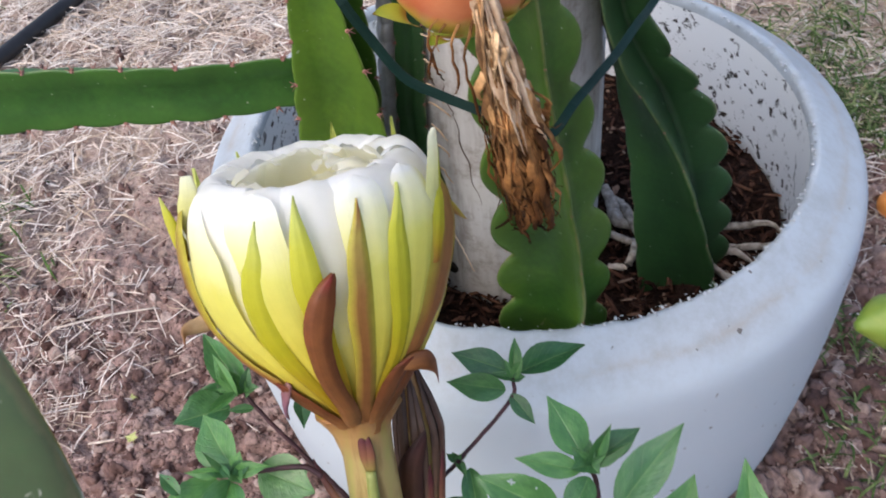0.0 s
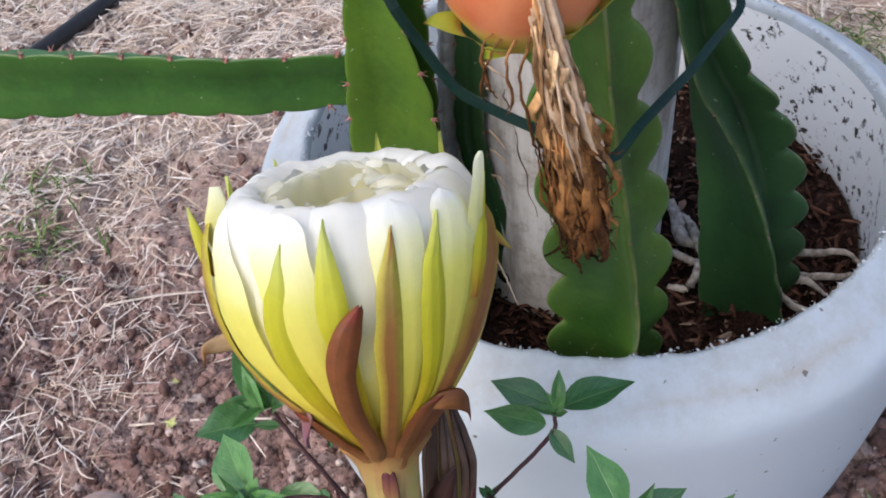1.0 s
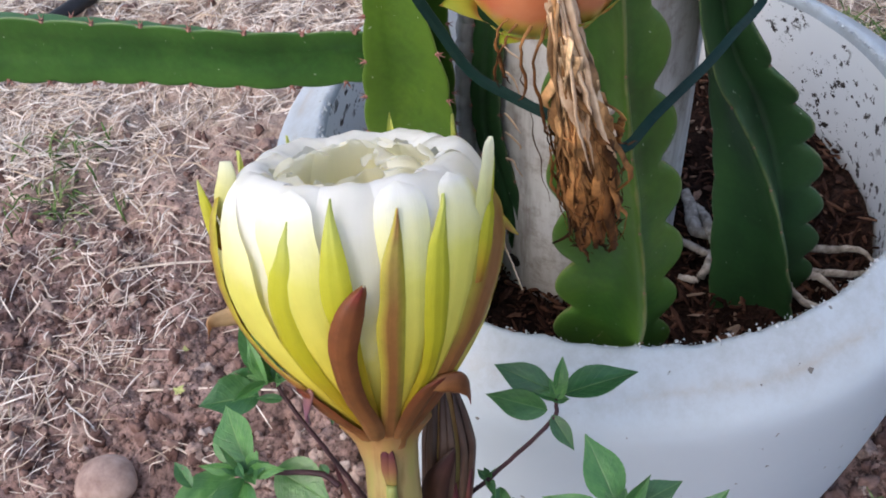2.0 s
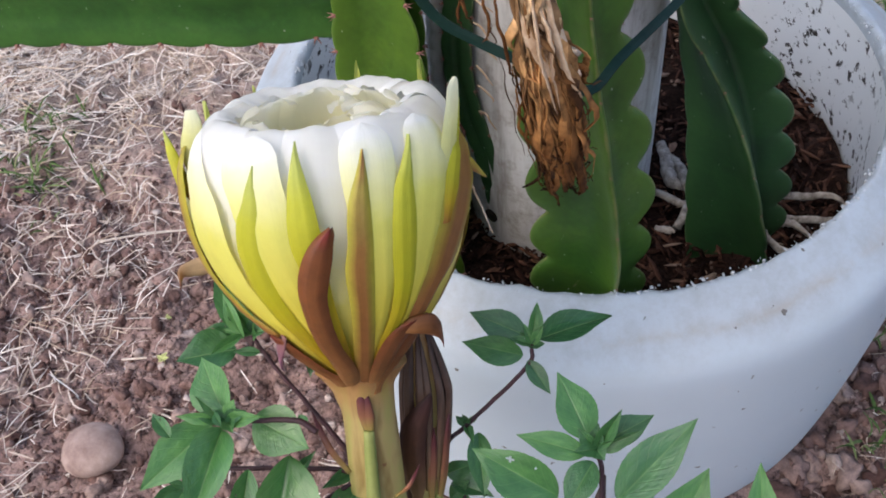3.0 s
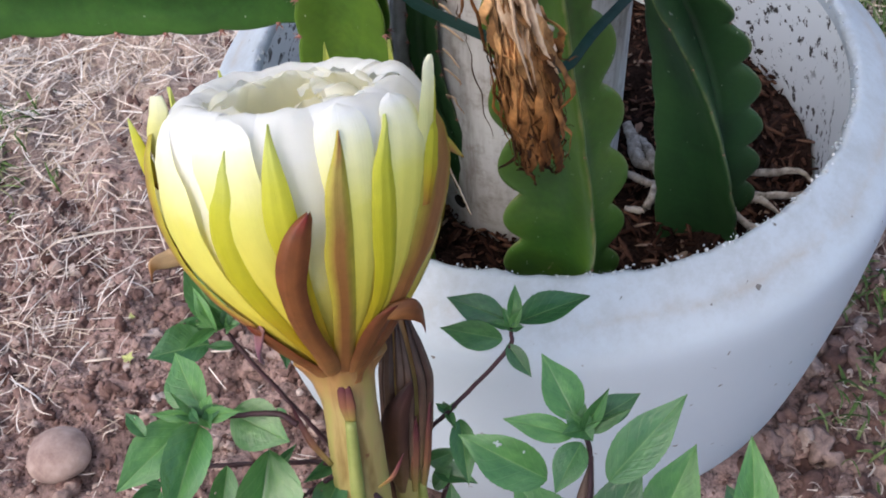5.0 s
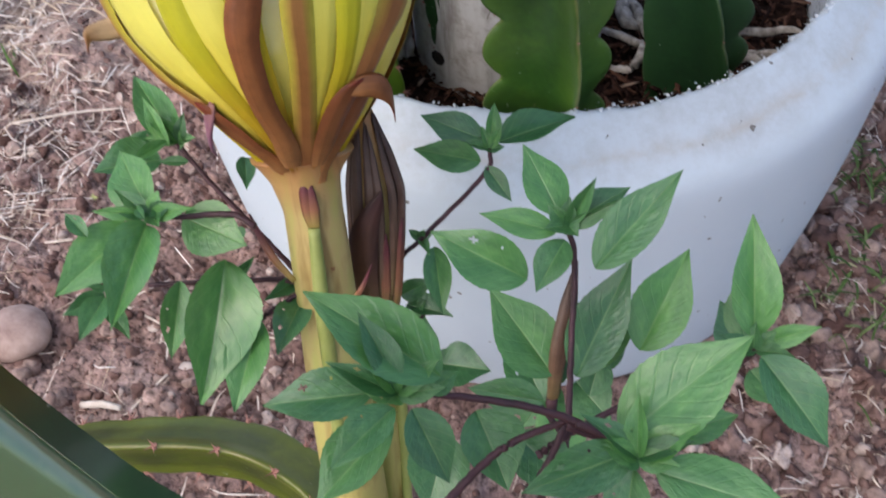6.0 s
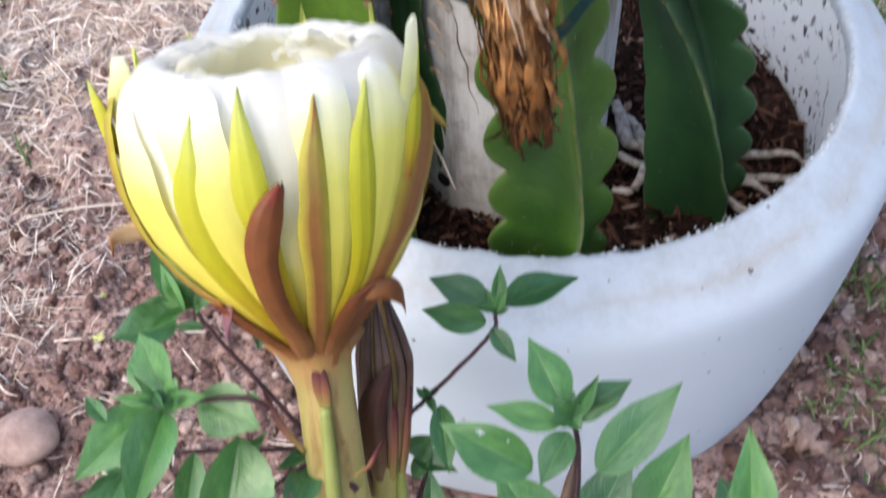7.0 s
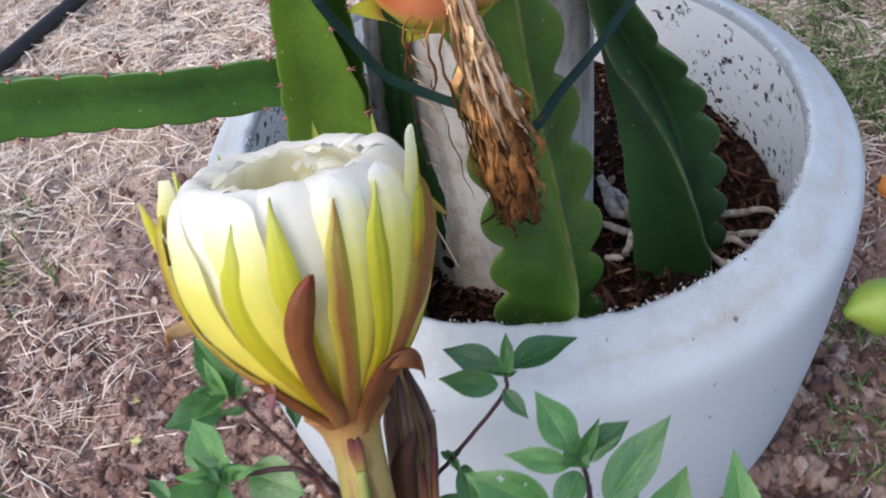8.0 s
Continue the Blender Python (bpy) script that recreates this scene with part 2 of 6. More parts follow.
FRUIT, _n, _b = material("orange_fruit_skin", 0.42, 0.45)
_v = coords(_n)
_or = ramp(_n, noisy(_n, _v, 34, 5, 0.6), [(0.3, (0.48, 0.12, 0.045)), (0.7, (0.62, 0.25, 0.11))])
_gr = ramp(_n, maths(_n, "ADD", split(_n, _v)[2], maths(_n, "MULTIPLY", noisy(_n, _v, 50, 4, 0.6), 0.012)), [(0.517, 1.0), (0.527, 0.0)])
_n.links.new(blend(_n, _gr, _or, (0.42, 0.42, 0.05)), _b.inputs["Base Color"])
bump(_n, _b, noisy(_n, _v, 200, 5, 0.6), 0.2, 0.0006)
ORANGE = plain("fallen_orange_skin", (0.6, 0.2, 0.04), (0.75, 0.3, 0.08), 40, 0.5)
FRUIT_GREEN = plain("yellow_green_fruit_skin", (0.08, 0.18, 0.02), (0.24, 0.3, 0.05), 30, 0.45, 0.4)
DEAD, _n, _b = material("dried_brown_flower", 0.85, 0.2)
_col = ramp(_n, split(_n, coords(_n, "UV"))[1], [(0.0, (0.5, 0.34, 0.2)), (0.25, (0.34, 0.18, 0.075)), (0.55, (0.23, 0.1, 0.032)), (0.82, (0.13, 0.052, 0.018)), (1.0, (0.03, 0.014, 0.008))])
_tn = ramp(_n, object_random(_n), [(0.0, (0.35, 0.3, 0.26)), (0.5, (1.0, 0.98, 0.95)), (1.0, (1.6, 1.65, 1.7))])
_col = blend(_n, 1.0, _col, _tn, "MULTIPLY")
_mot = ramp(_n, noisy(_n, coords(_n), 110, 4, 0.6), [(0.35, 0.35), (0.5, 1.0), (0.68, 1.7)])
_n.links.new(blend(_n, 1.0, _col, _mot, "MULTIPLY"), _b.inputs["Base Color"])
bump(_n, _b, noisy(_n, coords(_n), 300, 5, 0.6), 0.4, 0.0006)
DEAD_PALE = plain("dried_pale_flower", (0.4, 0.24, 0.14), (0.72, 0.57, 0.42), 110, 0.8)
BASIL_STEM = plain("purple_brown_basil_stem", (0.025, 0.011, 0.015), (0.08, 0.032, 0.04), 80, 0.5)


def make_petal(name, stops, side=None, through_=0.3, rough=0.45, vein=0.12):
    """The UV's y runs from a petal's foot (0) to its tip (1), its x across it."""
    m, n, b = material(name, rough, 0.35)
    uv = split(n, coords(n, "UV"))
    v = coords(n)
    y = maths(n, "ADD", uv[1], maths(n, "MULTIPLY", maths(n, "SUBTRACT", noisy(n, v, 60, 4, 0.6), 0.5), 0.14))
    col = ramp(n, y, stops)
    if side:
        edge = ramp(n, maths(n, "ABSOLUTE", maths(n, "SUBTRACT", maths(n, "MULTIPLY", uv[0], 2.0), 1.0)), [(0.25, 0.0), (0.9, 1.0)])
        fade = ramp(n, uv[1], [(0.15, 0.0), (0.45, 1.0)])
        col = blend(n, maths(n, "MULTIPLY", edge, fade), col, side)
    s = n.nodes.new("ShaderNodeMapping")
    s.inputs["Scale"].default_value = (26, 0.7, 1)
    n.links.new(coords(n, "UV"), s.inputs["Vector"])
    lines = noisy(n, s.outputs[0], 1.0, 3, 0.6)
    col = blend(n, vein, col, ramp(n, lines, [(0.3, 0.55), (0.7, 1.0)]), "MULTIPLY")
    col = blend(n, min(vein * 2.5, 1.0), col, ramp(n, noisy(n, v, 130, 6, 0.7), [(0.3, 0.72), (0.55, 1.0), (0.75, 1.12)]), "MULTIPLY")
    n.links.new(col, b.inputs["Base Color"])
    bump(n, b, lines, 0.25, 0.0006)
    if through_:
        glow_through(n, b, col, through_)
    return m


P_WHITE = make_petal("white_petal", [(0.05, (0.72, 0.58, 0.03)), (0.22, (0.85, 0.78, 0.22)), (0.36, (0.93, 0.92, 0.78)), (0.5, (0.95, 0.95, 0.94))], None, 0.5, vein=0.03)
P_CREAM = make_petal("cream_inner_petal", [(0.15, (0.94, 0.9, 0.55)), (0.6, (0.97, 0.95, 0.78)), (1.0, (0.97, 0.96, 0.88))], None, 0.6, vein=0.02)
P_PALE = make_petal("pale_yellow_petal", [(0.05, (0.58, 0.4, 0.05)), (0.2, (0.8, 0.69, 0.09)), (0.58, (0.8, 0.77, 0.18)), (0.78, (0.9, 0.88, 0.52)), (0.94, (0.95, 0.95, 0.9))], None, 0.3, vein=0.06)
P_TIP = make_petal("pale_green_tip", [(0.0, (0.62, 0.58, 0.12)), (0.5, (0.78, 0.77, 0.34)), (1.0, (0.88, 0.88, 0.66))], None, 0.3)
P_GREEN = make_petal("yellow_green_tepal", [(0.0, (0.3, 0.12, 0.015)), (0.16, (0.5, 0.34, 0.015)), (0.4, (0.5, 0.46, 0.018)), (0.75, (0.54, 0.54, 0.04)), (1.0, (0.5, 0.55, 0.15))], None, 0.22)
P_BROWN = make_petal("brown_tepal", [(0.0, (0.36, 0.14, 0.045)), (0.35, (0.3, 0.12, 0.035)), (0.7, (0.31, 0.15, 0.04)), (0.9, (0.4, 0.3, 0.06)), (1.0, (0.3, 0.12, 0.04))], (0.46, 0.4, 0.045), 0.1, vein=0.3)
P_RED = make_petal("red_brown_bract", [(0.0, (0.36, 0.16, 0.055)), (0.3, (0.24, 0.09, 0.028)), (0.75, (0.18, 0.055, 0.02)), (0.92, (0.22, 0.028, 0.022)), (1.0, (0.12, 0.012, 0.018))], (0.2, 0.06, 0.02), 0.05, vein=0.4)
P_TAN = make_petal("tan_dry_bract", [(0.0, (0.5, 0.34, 0.16)), (0.5, (0.52, 0.36, 0.2)), (0.8, (0.4, 0.2, 0.09)), (1.0, (0.2, 0.05, 0.03))], None, 0.2, vein=0.3)
P_MAROON = make_petal("maroon_bract", [(0.0, (0.24, 0.15, 0.07)), (0.35, (0.13, 0.06, 0.035)), (0.75, (0.06, 0.02, 0.02)), (1.0, (0.03, 0.009, 0.012))], (0.035, 0.014, 0.012), 0.05, vein=0.4)
P_MAUVE = make_petal("mauve_bract", [(0.0, (0.26, 0.12, 0.1)), (0.5, (0.25, 0.11, 0.17)), (1.0, (0.14, 0.05, 0.1))], None, 0.15)
P_PURPLE = make_petal("purple_bract", [(0.0, (0.32, 0.25, 0.07)), (0.35, (0.26, 0.11, 0.06)), (0.7, (0.12, 0.03, 0.036)), (1.0, (0.06, 0.012, 0.02))], None, 0.05)
P_WILT = make_petal("wilted_brown_petal", [(0.0, (0.22, 0.15, 0.06)), (0.25, (0.18, 0.1, 0.062)), (0.6, (0.17, 0.105, 0.08)), (1.0, (0.09, 0.05, 0.044))], (0.085, 0.042, 0.03), 0.05, vein=0.8)
P_SCALE = make_petal("fruit_scale", [(0.0, (0.55, 0.2, 0.05)), (0.35, (0.46, 0.42, 0.05)), (0.9, (0.34, 0.45, 0.05)), (1.0, (0.3, 0.16, 0.04))], None, 0.1)

TUBE, _n, _b = material("olive_flower_tube", 0.42, 0.4)
_v = coords(_n)
_uv = split(_n, coords(_n, "UV"))
_lng = ramp(_n, _uv[1], [(0.0, (0.32, 0.32, 0.08)), (0.5, (0.42, 0.35, 0.13)), (0.72, (0.42, 0.32, 0.13)), (0.86, (0.42, 0.26, 0.1)), (1.0, (0.36, 0.17, 0.06))])
_s = _n.nodes.new("ShaderNodeMapping")
_s.inputs["Scale"].default_value = (1.0, 0.35, 0.16)
_n.links.new(_v, _s.inputs["Vector"])
_strp = ramp(_n, noisy(_n, _s.outputs[0], 120, 3, 0.55), [(0.35, (0.6, 0.48, 0.4)), (0.48, (1.05, 1.0, 1.0)), (0.65, (0.95, 1.1, 0.85)), (0.8, (0.75, 0.95, 0.5))])
_col = blend(_n, 0.85, _lng, _strp, "MULTIPLY")
_spk = ramp(_n, noisy(_n, _v, 210, 2, 0.5), [(0.72, 0.0), (0.76, 0.8)])
_n.links.new(blend(_n, _spk, _col, (0.2, 0.07, 0.03)), _b.inputs["Base Color"])
bump(_n, _b, noisy(_n, _s.outputs[0], 300, 4, 0.6), 0.25, 0.0008)

RIB = plain("pale_green_rib", (0.2, 0.24, 0.055), (0.3, 0.32, 0.1), 70, 0.45, 0.35, 0.15)

LEAF, _n, _b = material("basil_leaf", 0.31, 0.8)
_v = coords(_n)
_uvv = coords(_n, "UV")
_uv = split(_n, _uvv)
_ax = maths(_n, "ABSOLUTE", maths(_n, "SUBTRACT", maths(_n, "MULTIPLY", _uv[0], 2.0), 1.0))
_side = maths(_n, "ADD", maths(_n, "MULTIPLY", _uv[1], 7.0), maths(_n, "MULTIPLY", _ax, -2.2))
_tri = maths(_n, "ABSOLUTE", maths(_n, "SUBTRACT", maths(_n, "FRACT", _side), 0.5))
_vein = maths(_n, "MAXIMUM", ramp(_n, _ax, [(0.0, 1.0), (0.06, 0.0)]), maths(_n, "MULTIPLY", ramp(_n, _tri, [(0.0, 1.0), (0.09, 0.0)]), 0.28))
_base = ramp(_n, noisy(_n, _uvv, 3.5, 5, 0.6), [(0.3, (0.042, 0.15, 0.045)), (0.55, (0.078, 0.22, 0.066)), (0.8, (0.125, 0.3, 0.092))])
_tone = ramp(_n, object_random(_n), [(0.0, (0.5, 0.62, 0.68)), (0.5, (0.95, 0.95, 0.95)), (1.0, (1.45, 1.3, 1.1))])
_base = blend(_n, 1.0, _base, _tone, "MULTIPLY")
_col = blend(_n, maths(_n, "MULTIPLY", _vein, 0.55), _base, (0.22, 0.36, 0.14))
_n.links.new(_col, _b.inputs["Base Color"])
_hgt = maths(_n, "ADD", maths(_n, "MULTIPLY", _vein, -0.6), maths(_n, "MULTIPLY", noisy(_n, _uvv, 11, 3, 0.5), 0.7))
bump(_n, _b, _hgt, 0.42, 0.0014)
glow_through(_n, _b, _col, 0.22)


# ---- builders ----
def mesh_data(name, verts, faces, uvs=None, smooth=True):
    me = bpy.data.meshes.new(name)
    me.from_pydata([tuple(map(float, v)) for v in verts], [], faces)
    if uvs is not None:
        layer = me.uv_layers.new(name="UVMap")
        idx = np.empty(len(me.loops), dtype=np.int32)
        me.loops.foreach_get("vertex_index", idx)
        layer.data.foreach_set("uv", np.asarray(uvs, dtype=np.float32)[idx].ravel())
    if smooth:
        me.polygons.foreach_set("use_smooth", [True] * len(me.polygons))
    me.update()
    return me


def thing(name, base, label, category, group=""):
    e = new(name)
    e.location = base
    e.empty_display_size = 0.02
    return tagged(e, label, category, group)


def world_of(ob):
    m = ob.matrix_parent_inverse @ ob.matrix_basis
    return world_of(ob.parent) @ m if ob.parent else ob.matrix_basis.copy()


def attach(ob, parent):
    """Keep ob where its own matrix puts it in the world."""
    ob.parent = parent
    ob.matrix_parent_inverse = world_of(parent).inverted()
    return ob


def part(name, me, mat, parent=None, label="", m=None):
    ob = new(name, me)
    if mat is not None and not me.materials:
        me.materials.append(mat)
    if m is not None:
        ob.matrix_basis = m
    if parent is not None:
        attach(ob, parent)
    return tagged(ob, label)


def grid_faces(nu, nv, wrap=False):
    f = []
    for i in range(nu - 1):
        for j in range(nv if wrap else nv - 1):
            k = (j + 1) % nv
            f.append((i * nv + j, i * nv + k, (i + 1) * nv + k, (i + 1) * nv + j))
    return f


def smooth_path(pts, n):
    """A soft curve through the points."""
    p = np.array(pts, float)
    if len(p) == 2:
        return p[0] + np.linspace(0, 1, n)[:, None] * (p[1] - p[0])
    q = np.vstack([2 * p[0] - p[1], p, 2 * p[-1] - p[-2]])
    out = []
    for t in np.linspace(0, len(p) - 1 - 1e-6, n):
        i, f = int(t), t - int(t)
        a, b, c, d = q[i : i + 4]
        out.append(0.5 * (2 * b + (c - a) * f + (2 * a - 5 * b + 4 * c - d) * f * f + (3 * b - a - 3 * c + d) * f ** 3))
    return np.array(out)


def frames_along(path, ref):
    """Tangent and two side axes at each point, with the first axis kept near ref."""
    t = np.gradient(path, axis=0)
    t /= np.linalg.norm(t, axis=1)[:, None]
    a = np.array(ref, float) - (t @ np.array(ref, float))[:, None] * t
    a /= np.linalg.norm(a, axis=1)[:, None]
    return t, a, np.cross(t, a)


def tube_mesh(name, pts, radius, n=24, sides=10, ref=(0.3, 0.2, 0.1), squash=1.0, lobes=0, lobe=0.0, wobble=0.0, seed=0):
    path = smooth_path(pts, n)
    rng = np.random.default_rng(seed)
    path = path + rng.normal(0, 1, path.shape) * wobble
    t, a, b = frames_along(path, ref)
    r = np.interp(np.linspace(0, 1, n), np.linspace(0, 1, len(radius)), radius) if not isinstance(radius, (int, float)) else np.full(n, radius)
    verts, uvs = [], []
    for i in range(n):
        for j in range(sides):
            w = 2 * math.pi * j / sides
            rr = r[i] * (1 + lobe * math.cos(lobes * w))
            verts.append(path[i] + rr * (math.cos(w) * a[i] + squash * math.sin(w) * b[i]))
            uvs.append((j / sides, i / (n - 1)))
    faces = grid_faces(n, sides, True)
    faces.append(tuple(range(sides))[::-1])
    faces.append(tuple(range((n - 1) * sides, n * sides)))
    return mesh_data(name, verts, faces, uvs)


def hash01(ix, iy, seed):
    h = (ix.astype(np.int64) * 374761393 + iy.astype(np.int64) * 668265263 + seed * 1274126177) & 0x7FFFFFFF
    h = ((h ^ (h >> 13)) * 1103515245) & 0x7FFFFFFF
    h = ((h ^ (h >> 16)) * 12345 + 7919 * seed) & 0x7FFFFFFF
    return ((h ^ (h >> 11)) & 0xFFFFF) / float(0xFFFFF)


def value_noise(x, y, seed=0):
    ix, iy = np.floor(x), np.floor(y)
    fx, fy = x - ix, y - iy
    fx, fy = fx * fx * (3 - 2 * fx), fy * fy * (3 - 2 * fy)
    a, b = hash01(ix, iy, seed), hash01(ix + 1, iy, seed)
    c, d = hash01(ix, iy + 1, seed), hash01(ix + 1, iy + 1, seed)
    return (a * (1 - fx) + b * fx) * (1 - fy) + (c * (1 - fx) + d * fx) * fy


def ground_height(x, y):
    x, y = np.asarray(x, float), np.asarray(y, float)
    h = 0.018 * (value_noise(x * 9, y * 9, 3) - 0.5) + 0.018 * (value_noise(x * 27, y * 27, 5) - 0.5)
    lumps = np.abs(value_noise(x * 55, y * 55, 7) - 0.5) * 2
    h += 0.012 * (1 - lumps) - 0.007 + 0.010 * (value_noise(x * 130, y * 130, 9) - 0.5)
    pit = value_noise(x * 38 + 3.1, y * 38, 13)
    h -= 0.012 * np.clip((pit - 0.66) / 0.2, 0, 1)
    near = np.clip((2.5 - np.hypot(x, y)), 0, 1)
    return h * near


def scatter_mesh(name, kinds, places, mat, smooth=True):
    """Joins many small copies of the base shapes: places holds (kind, 4x4 matrix)."""
    vs, loops, sizes, off = [], [], [], 0
    for k, (v, f) in enumerate(kinds):
        ms = np.array([np.array(m) for q, m in places if q == k])
        if not len(ms):
            continue
        f = np.array(f)
        vs.append((np.einsum("nij,vj->nvi", ms[:, :3, :3], v) + ms[:, None, :3, 3]).reshape(-1, 3))
        loops.append((f.reshape(1, -1) + (off + len(v) * np.arange(len(ms)))[:, None]).ravel())
        sizes.append(np.full(len(ms) * len(f), f.shape[1]))
        off += len(v) * len(ms)
    vs, loops, sizes = np.vstack(vs), np.concatenate(loops), np.concatenate(sizes)
    me = bpy.data.meshes.new(name)
    me.vertices.add(len(vs))
    me.vertices.foreach_set("co", vs.astype(np.float32).ravel())
    me.loops.add(len(loops))
    me.loops.foreach_set("vertex_index", loops.astype(np.int32))
    me.polygons.add(len(sizes))
    me.polygons.foreach_set("loop_start", np.r_[0, np.cumsum(sizes)[:-1]].astype(np.int32))
    me.polygons.foreach_set("use_smooth", np.full(len(sizes), smooth))
    me.update(calc_edges=True)
    return part(name, me, mat)


def lump(rng, sub=2, rough=0.25, jag=0.0):
    bm = bmesh.new()
    bmesh.ops.create_icosphere(bm, subdivisions=sub, radius=1)
    v = np.array([p.co[:] for p in bm.verts])
    f = [tuple(p.index for p in q.verts) for q in bm.faces]
    bm.free()
    k = rng.normal(0, 1, (5, 3))
    ph = rng.uniform(0, 6, 5)
    s = 1 + rough * sum(np.sin(v @ k[i] * 2.2 + ph[i]) for i in range(5)) / 2.2
    return v * (s + rng.normal(0, 1, len(v)) * jag)[:, None], f


def blade(bend, n=5, width=0.5, side=0.0):
    """A folded strip of unit length along x, bent up by bend and aside by side."""
    v, f = [], []
    for i in range(n + 1):
        u = i / n
        w = width * (1 - 0.6 * abs(2 * u - 1) ** 2)
        z = bend * 4 * u * (1 - u)
        y = side * (4 * u * (1 - u) - 0.5) + 0.25 * side * math.sin(7 * u)
        v += [(u - 0.5, y - w, z), (u - 0.5, y, z + 0.014), (u - 0.5, y + w, z)]
    for i in range(n):
        for j in range(2):
            f.append((3 * i + j, 3 * i + j + 1, 3 * i + j + 4, 3 * i + j + 3))
    return np.array(v), f


# ---- ground ----
def build_ground():
    step = 0.006
    xs = np.concatenate([[-30, -12, -5, -2.6, -1.9], np.arange(-1.4, 0.75, step), [0.95, 1.4, 2.2, 5, 12, 30]])
    ys = np.concatenate([[-30, -12, -5, -2.2, -1.2, -0.8], np.arange(-0.5, 1.35, step), [1.6, 2.1, 3, 6, 14, 40]])
    gx, gy = np.meshgrid(xs, ys, indexing="ij")
    z = ground_height(gx, gy)
    r = np.hypot(gx, gy)
    z = np.where(r < 0.26, np.minimum(z, -0.002), z)
    v = np.stack([gx.ravel(), gy.ravel(), z.ravel()], 1)
    ob = part("ground", mesh_data("ground", v, grid_faces(len(xs), len(ys))), SOIL)
    tagged(ob, "reddish brown crumbly garden soil strewn with dry straw", "ground", kind="structure")


build_ground()


def place(x, y, z, size, rng, flat=1.0):
    q = Euler(rng.uniform(0, 6.28, 3)).to_matrix().to_4x4()
    return Matrix.Translation((x, y, z)) @ Matrix.Diagonal((1, 1, flat, 1)) @ q @ Matrix.Diagonal((*(size * rng.uniform(0.7, 1.3, 3)), 1))


def build_crumbs():
    rng = np.random.default_rng(11)
    kinds = [lump(rng, 1, 0.3, 0.2) for _ in range(7)] + [lump(rng, 3, 0.5, 0.12) for _ in range(6)]
    spots = []
    while len(spots) < 27000:
        x, y = rng.uniform(-0.95, 0.55), rng.uniform(-0.45, 0.9)
        if len(spots) > 15000:
            x, y = (rng.uniform(0.1, 0.5), rng.uniform(-0.42, 0.2)) if rng.random() < 0.5 else (rng.uniform(-0.65, -0.15), rng.uniform(-0.42, 0.1))
        if math.hypot(x, y) < 0.25:
            continue
        right = x > 0.15 and y < 0.25
        if y > 0.25 and rng.random() < 0.75:
            continue
        s = min(0.0016 * rng.pareto(1.9 if right else 2.3) + 0.0011, 0.0085 if right else 0.0055)
        spots.append((int(rng.integers(0, 7)) if s < 0.004 else int(rng.integers(7, 13)), place(x, y, float(ground_height(x, y)) - s * 0.1, s, rng)))
    ob = scatter_mesh("soil_crumbs", kinds, spots, CRUMB)
    tagged(ob, "small reddish clods and pebbles lying on the soil", "soil crumbs", kind="stuff")


build_crumbs()


def build_straw():
    rng = np.random.default_rng(23)
    kinds = [blade(b, 6, 0.5, c) for b, c in ((0.02, 0.0), (0.06, 1.0), (0.1, -1.8), (0.14, 2.8), (-0.03, -0.5))]
    spots = []
    while len(spots) < 52000:
        x, y = rng.uniform(-1.35, 0.7), rng.uniform(-0.45, 1.3)
        if math.hypot(x, y) < 0.27 or math.hypot(x + 0.3, y - 0.5) > rng.uniform(0.8, 1.25):
            continue
        dense = float(value_noise(np.array(x * 5.0), np.array(y * 5.0), 31))
        want = np.clip(0.05 + 0.95 * np.clip((y + 0.05 - 0.35 * (x + 0.45)) / 0.35, 0, 1), 0, 1) * (0.35 + 0.9 * dense)
        if y < 0.12 and x < -0.25:
            want = max(want * 0.5, 0.6 * np.clip((-0.4 - x + 0.25 * (y + 0.2)) / 0.12, 0, 1) * (0.4 + 0.8 * dense))
        want *= 0.12 + 0.88 * np.clip((math.hypot((x + 0.36) * 0.9, y - 0.18) - 0.08) / 0.1, 0, 1)
        if x > 0.15:
            want = 0.26 + 0.6 * np.clip((y - 0.1) / 0.3, 0, 1)
        if rng.random() > want:
            continue
        ln = (0.012 + 0.05 * rng.random() ** 1.7) * (1.1 if y > 0.1 else 0.45 if x > 0.1 else 0.85)
        wd = rng.uniform(0.0009, 0.0028) if y > 0.1 else rng.uniform(0.0006, 0.0018)
        z = float(ground_height(x, y)) + rng.uniform(0.001, 0.009)
        m = Matrix.Translation((x, y, z)) @ Euler((rng.uniform(-0.7, 0.7), rng.normal(0, 0.12), rng.uniform(0, 6.28))).to_matrix().to_4x4() @ Matrix.Diagonal((ln, wd, ln if rng.random() < 0.7 else wd, 1))
        spots.append((int(rng.integers(0, 5)), m))
    ob = scatter_mesh("dry_straw", kinds, spots, STRAW)
    tagged(ob, "bleached dry grass straw scattered over the soil", "straw", kind="stuff")


build_straw()


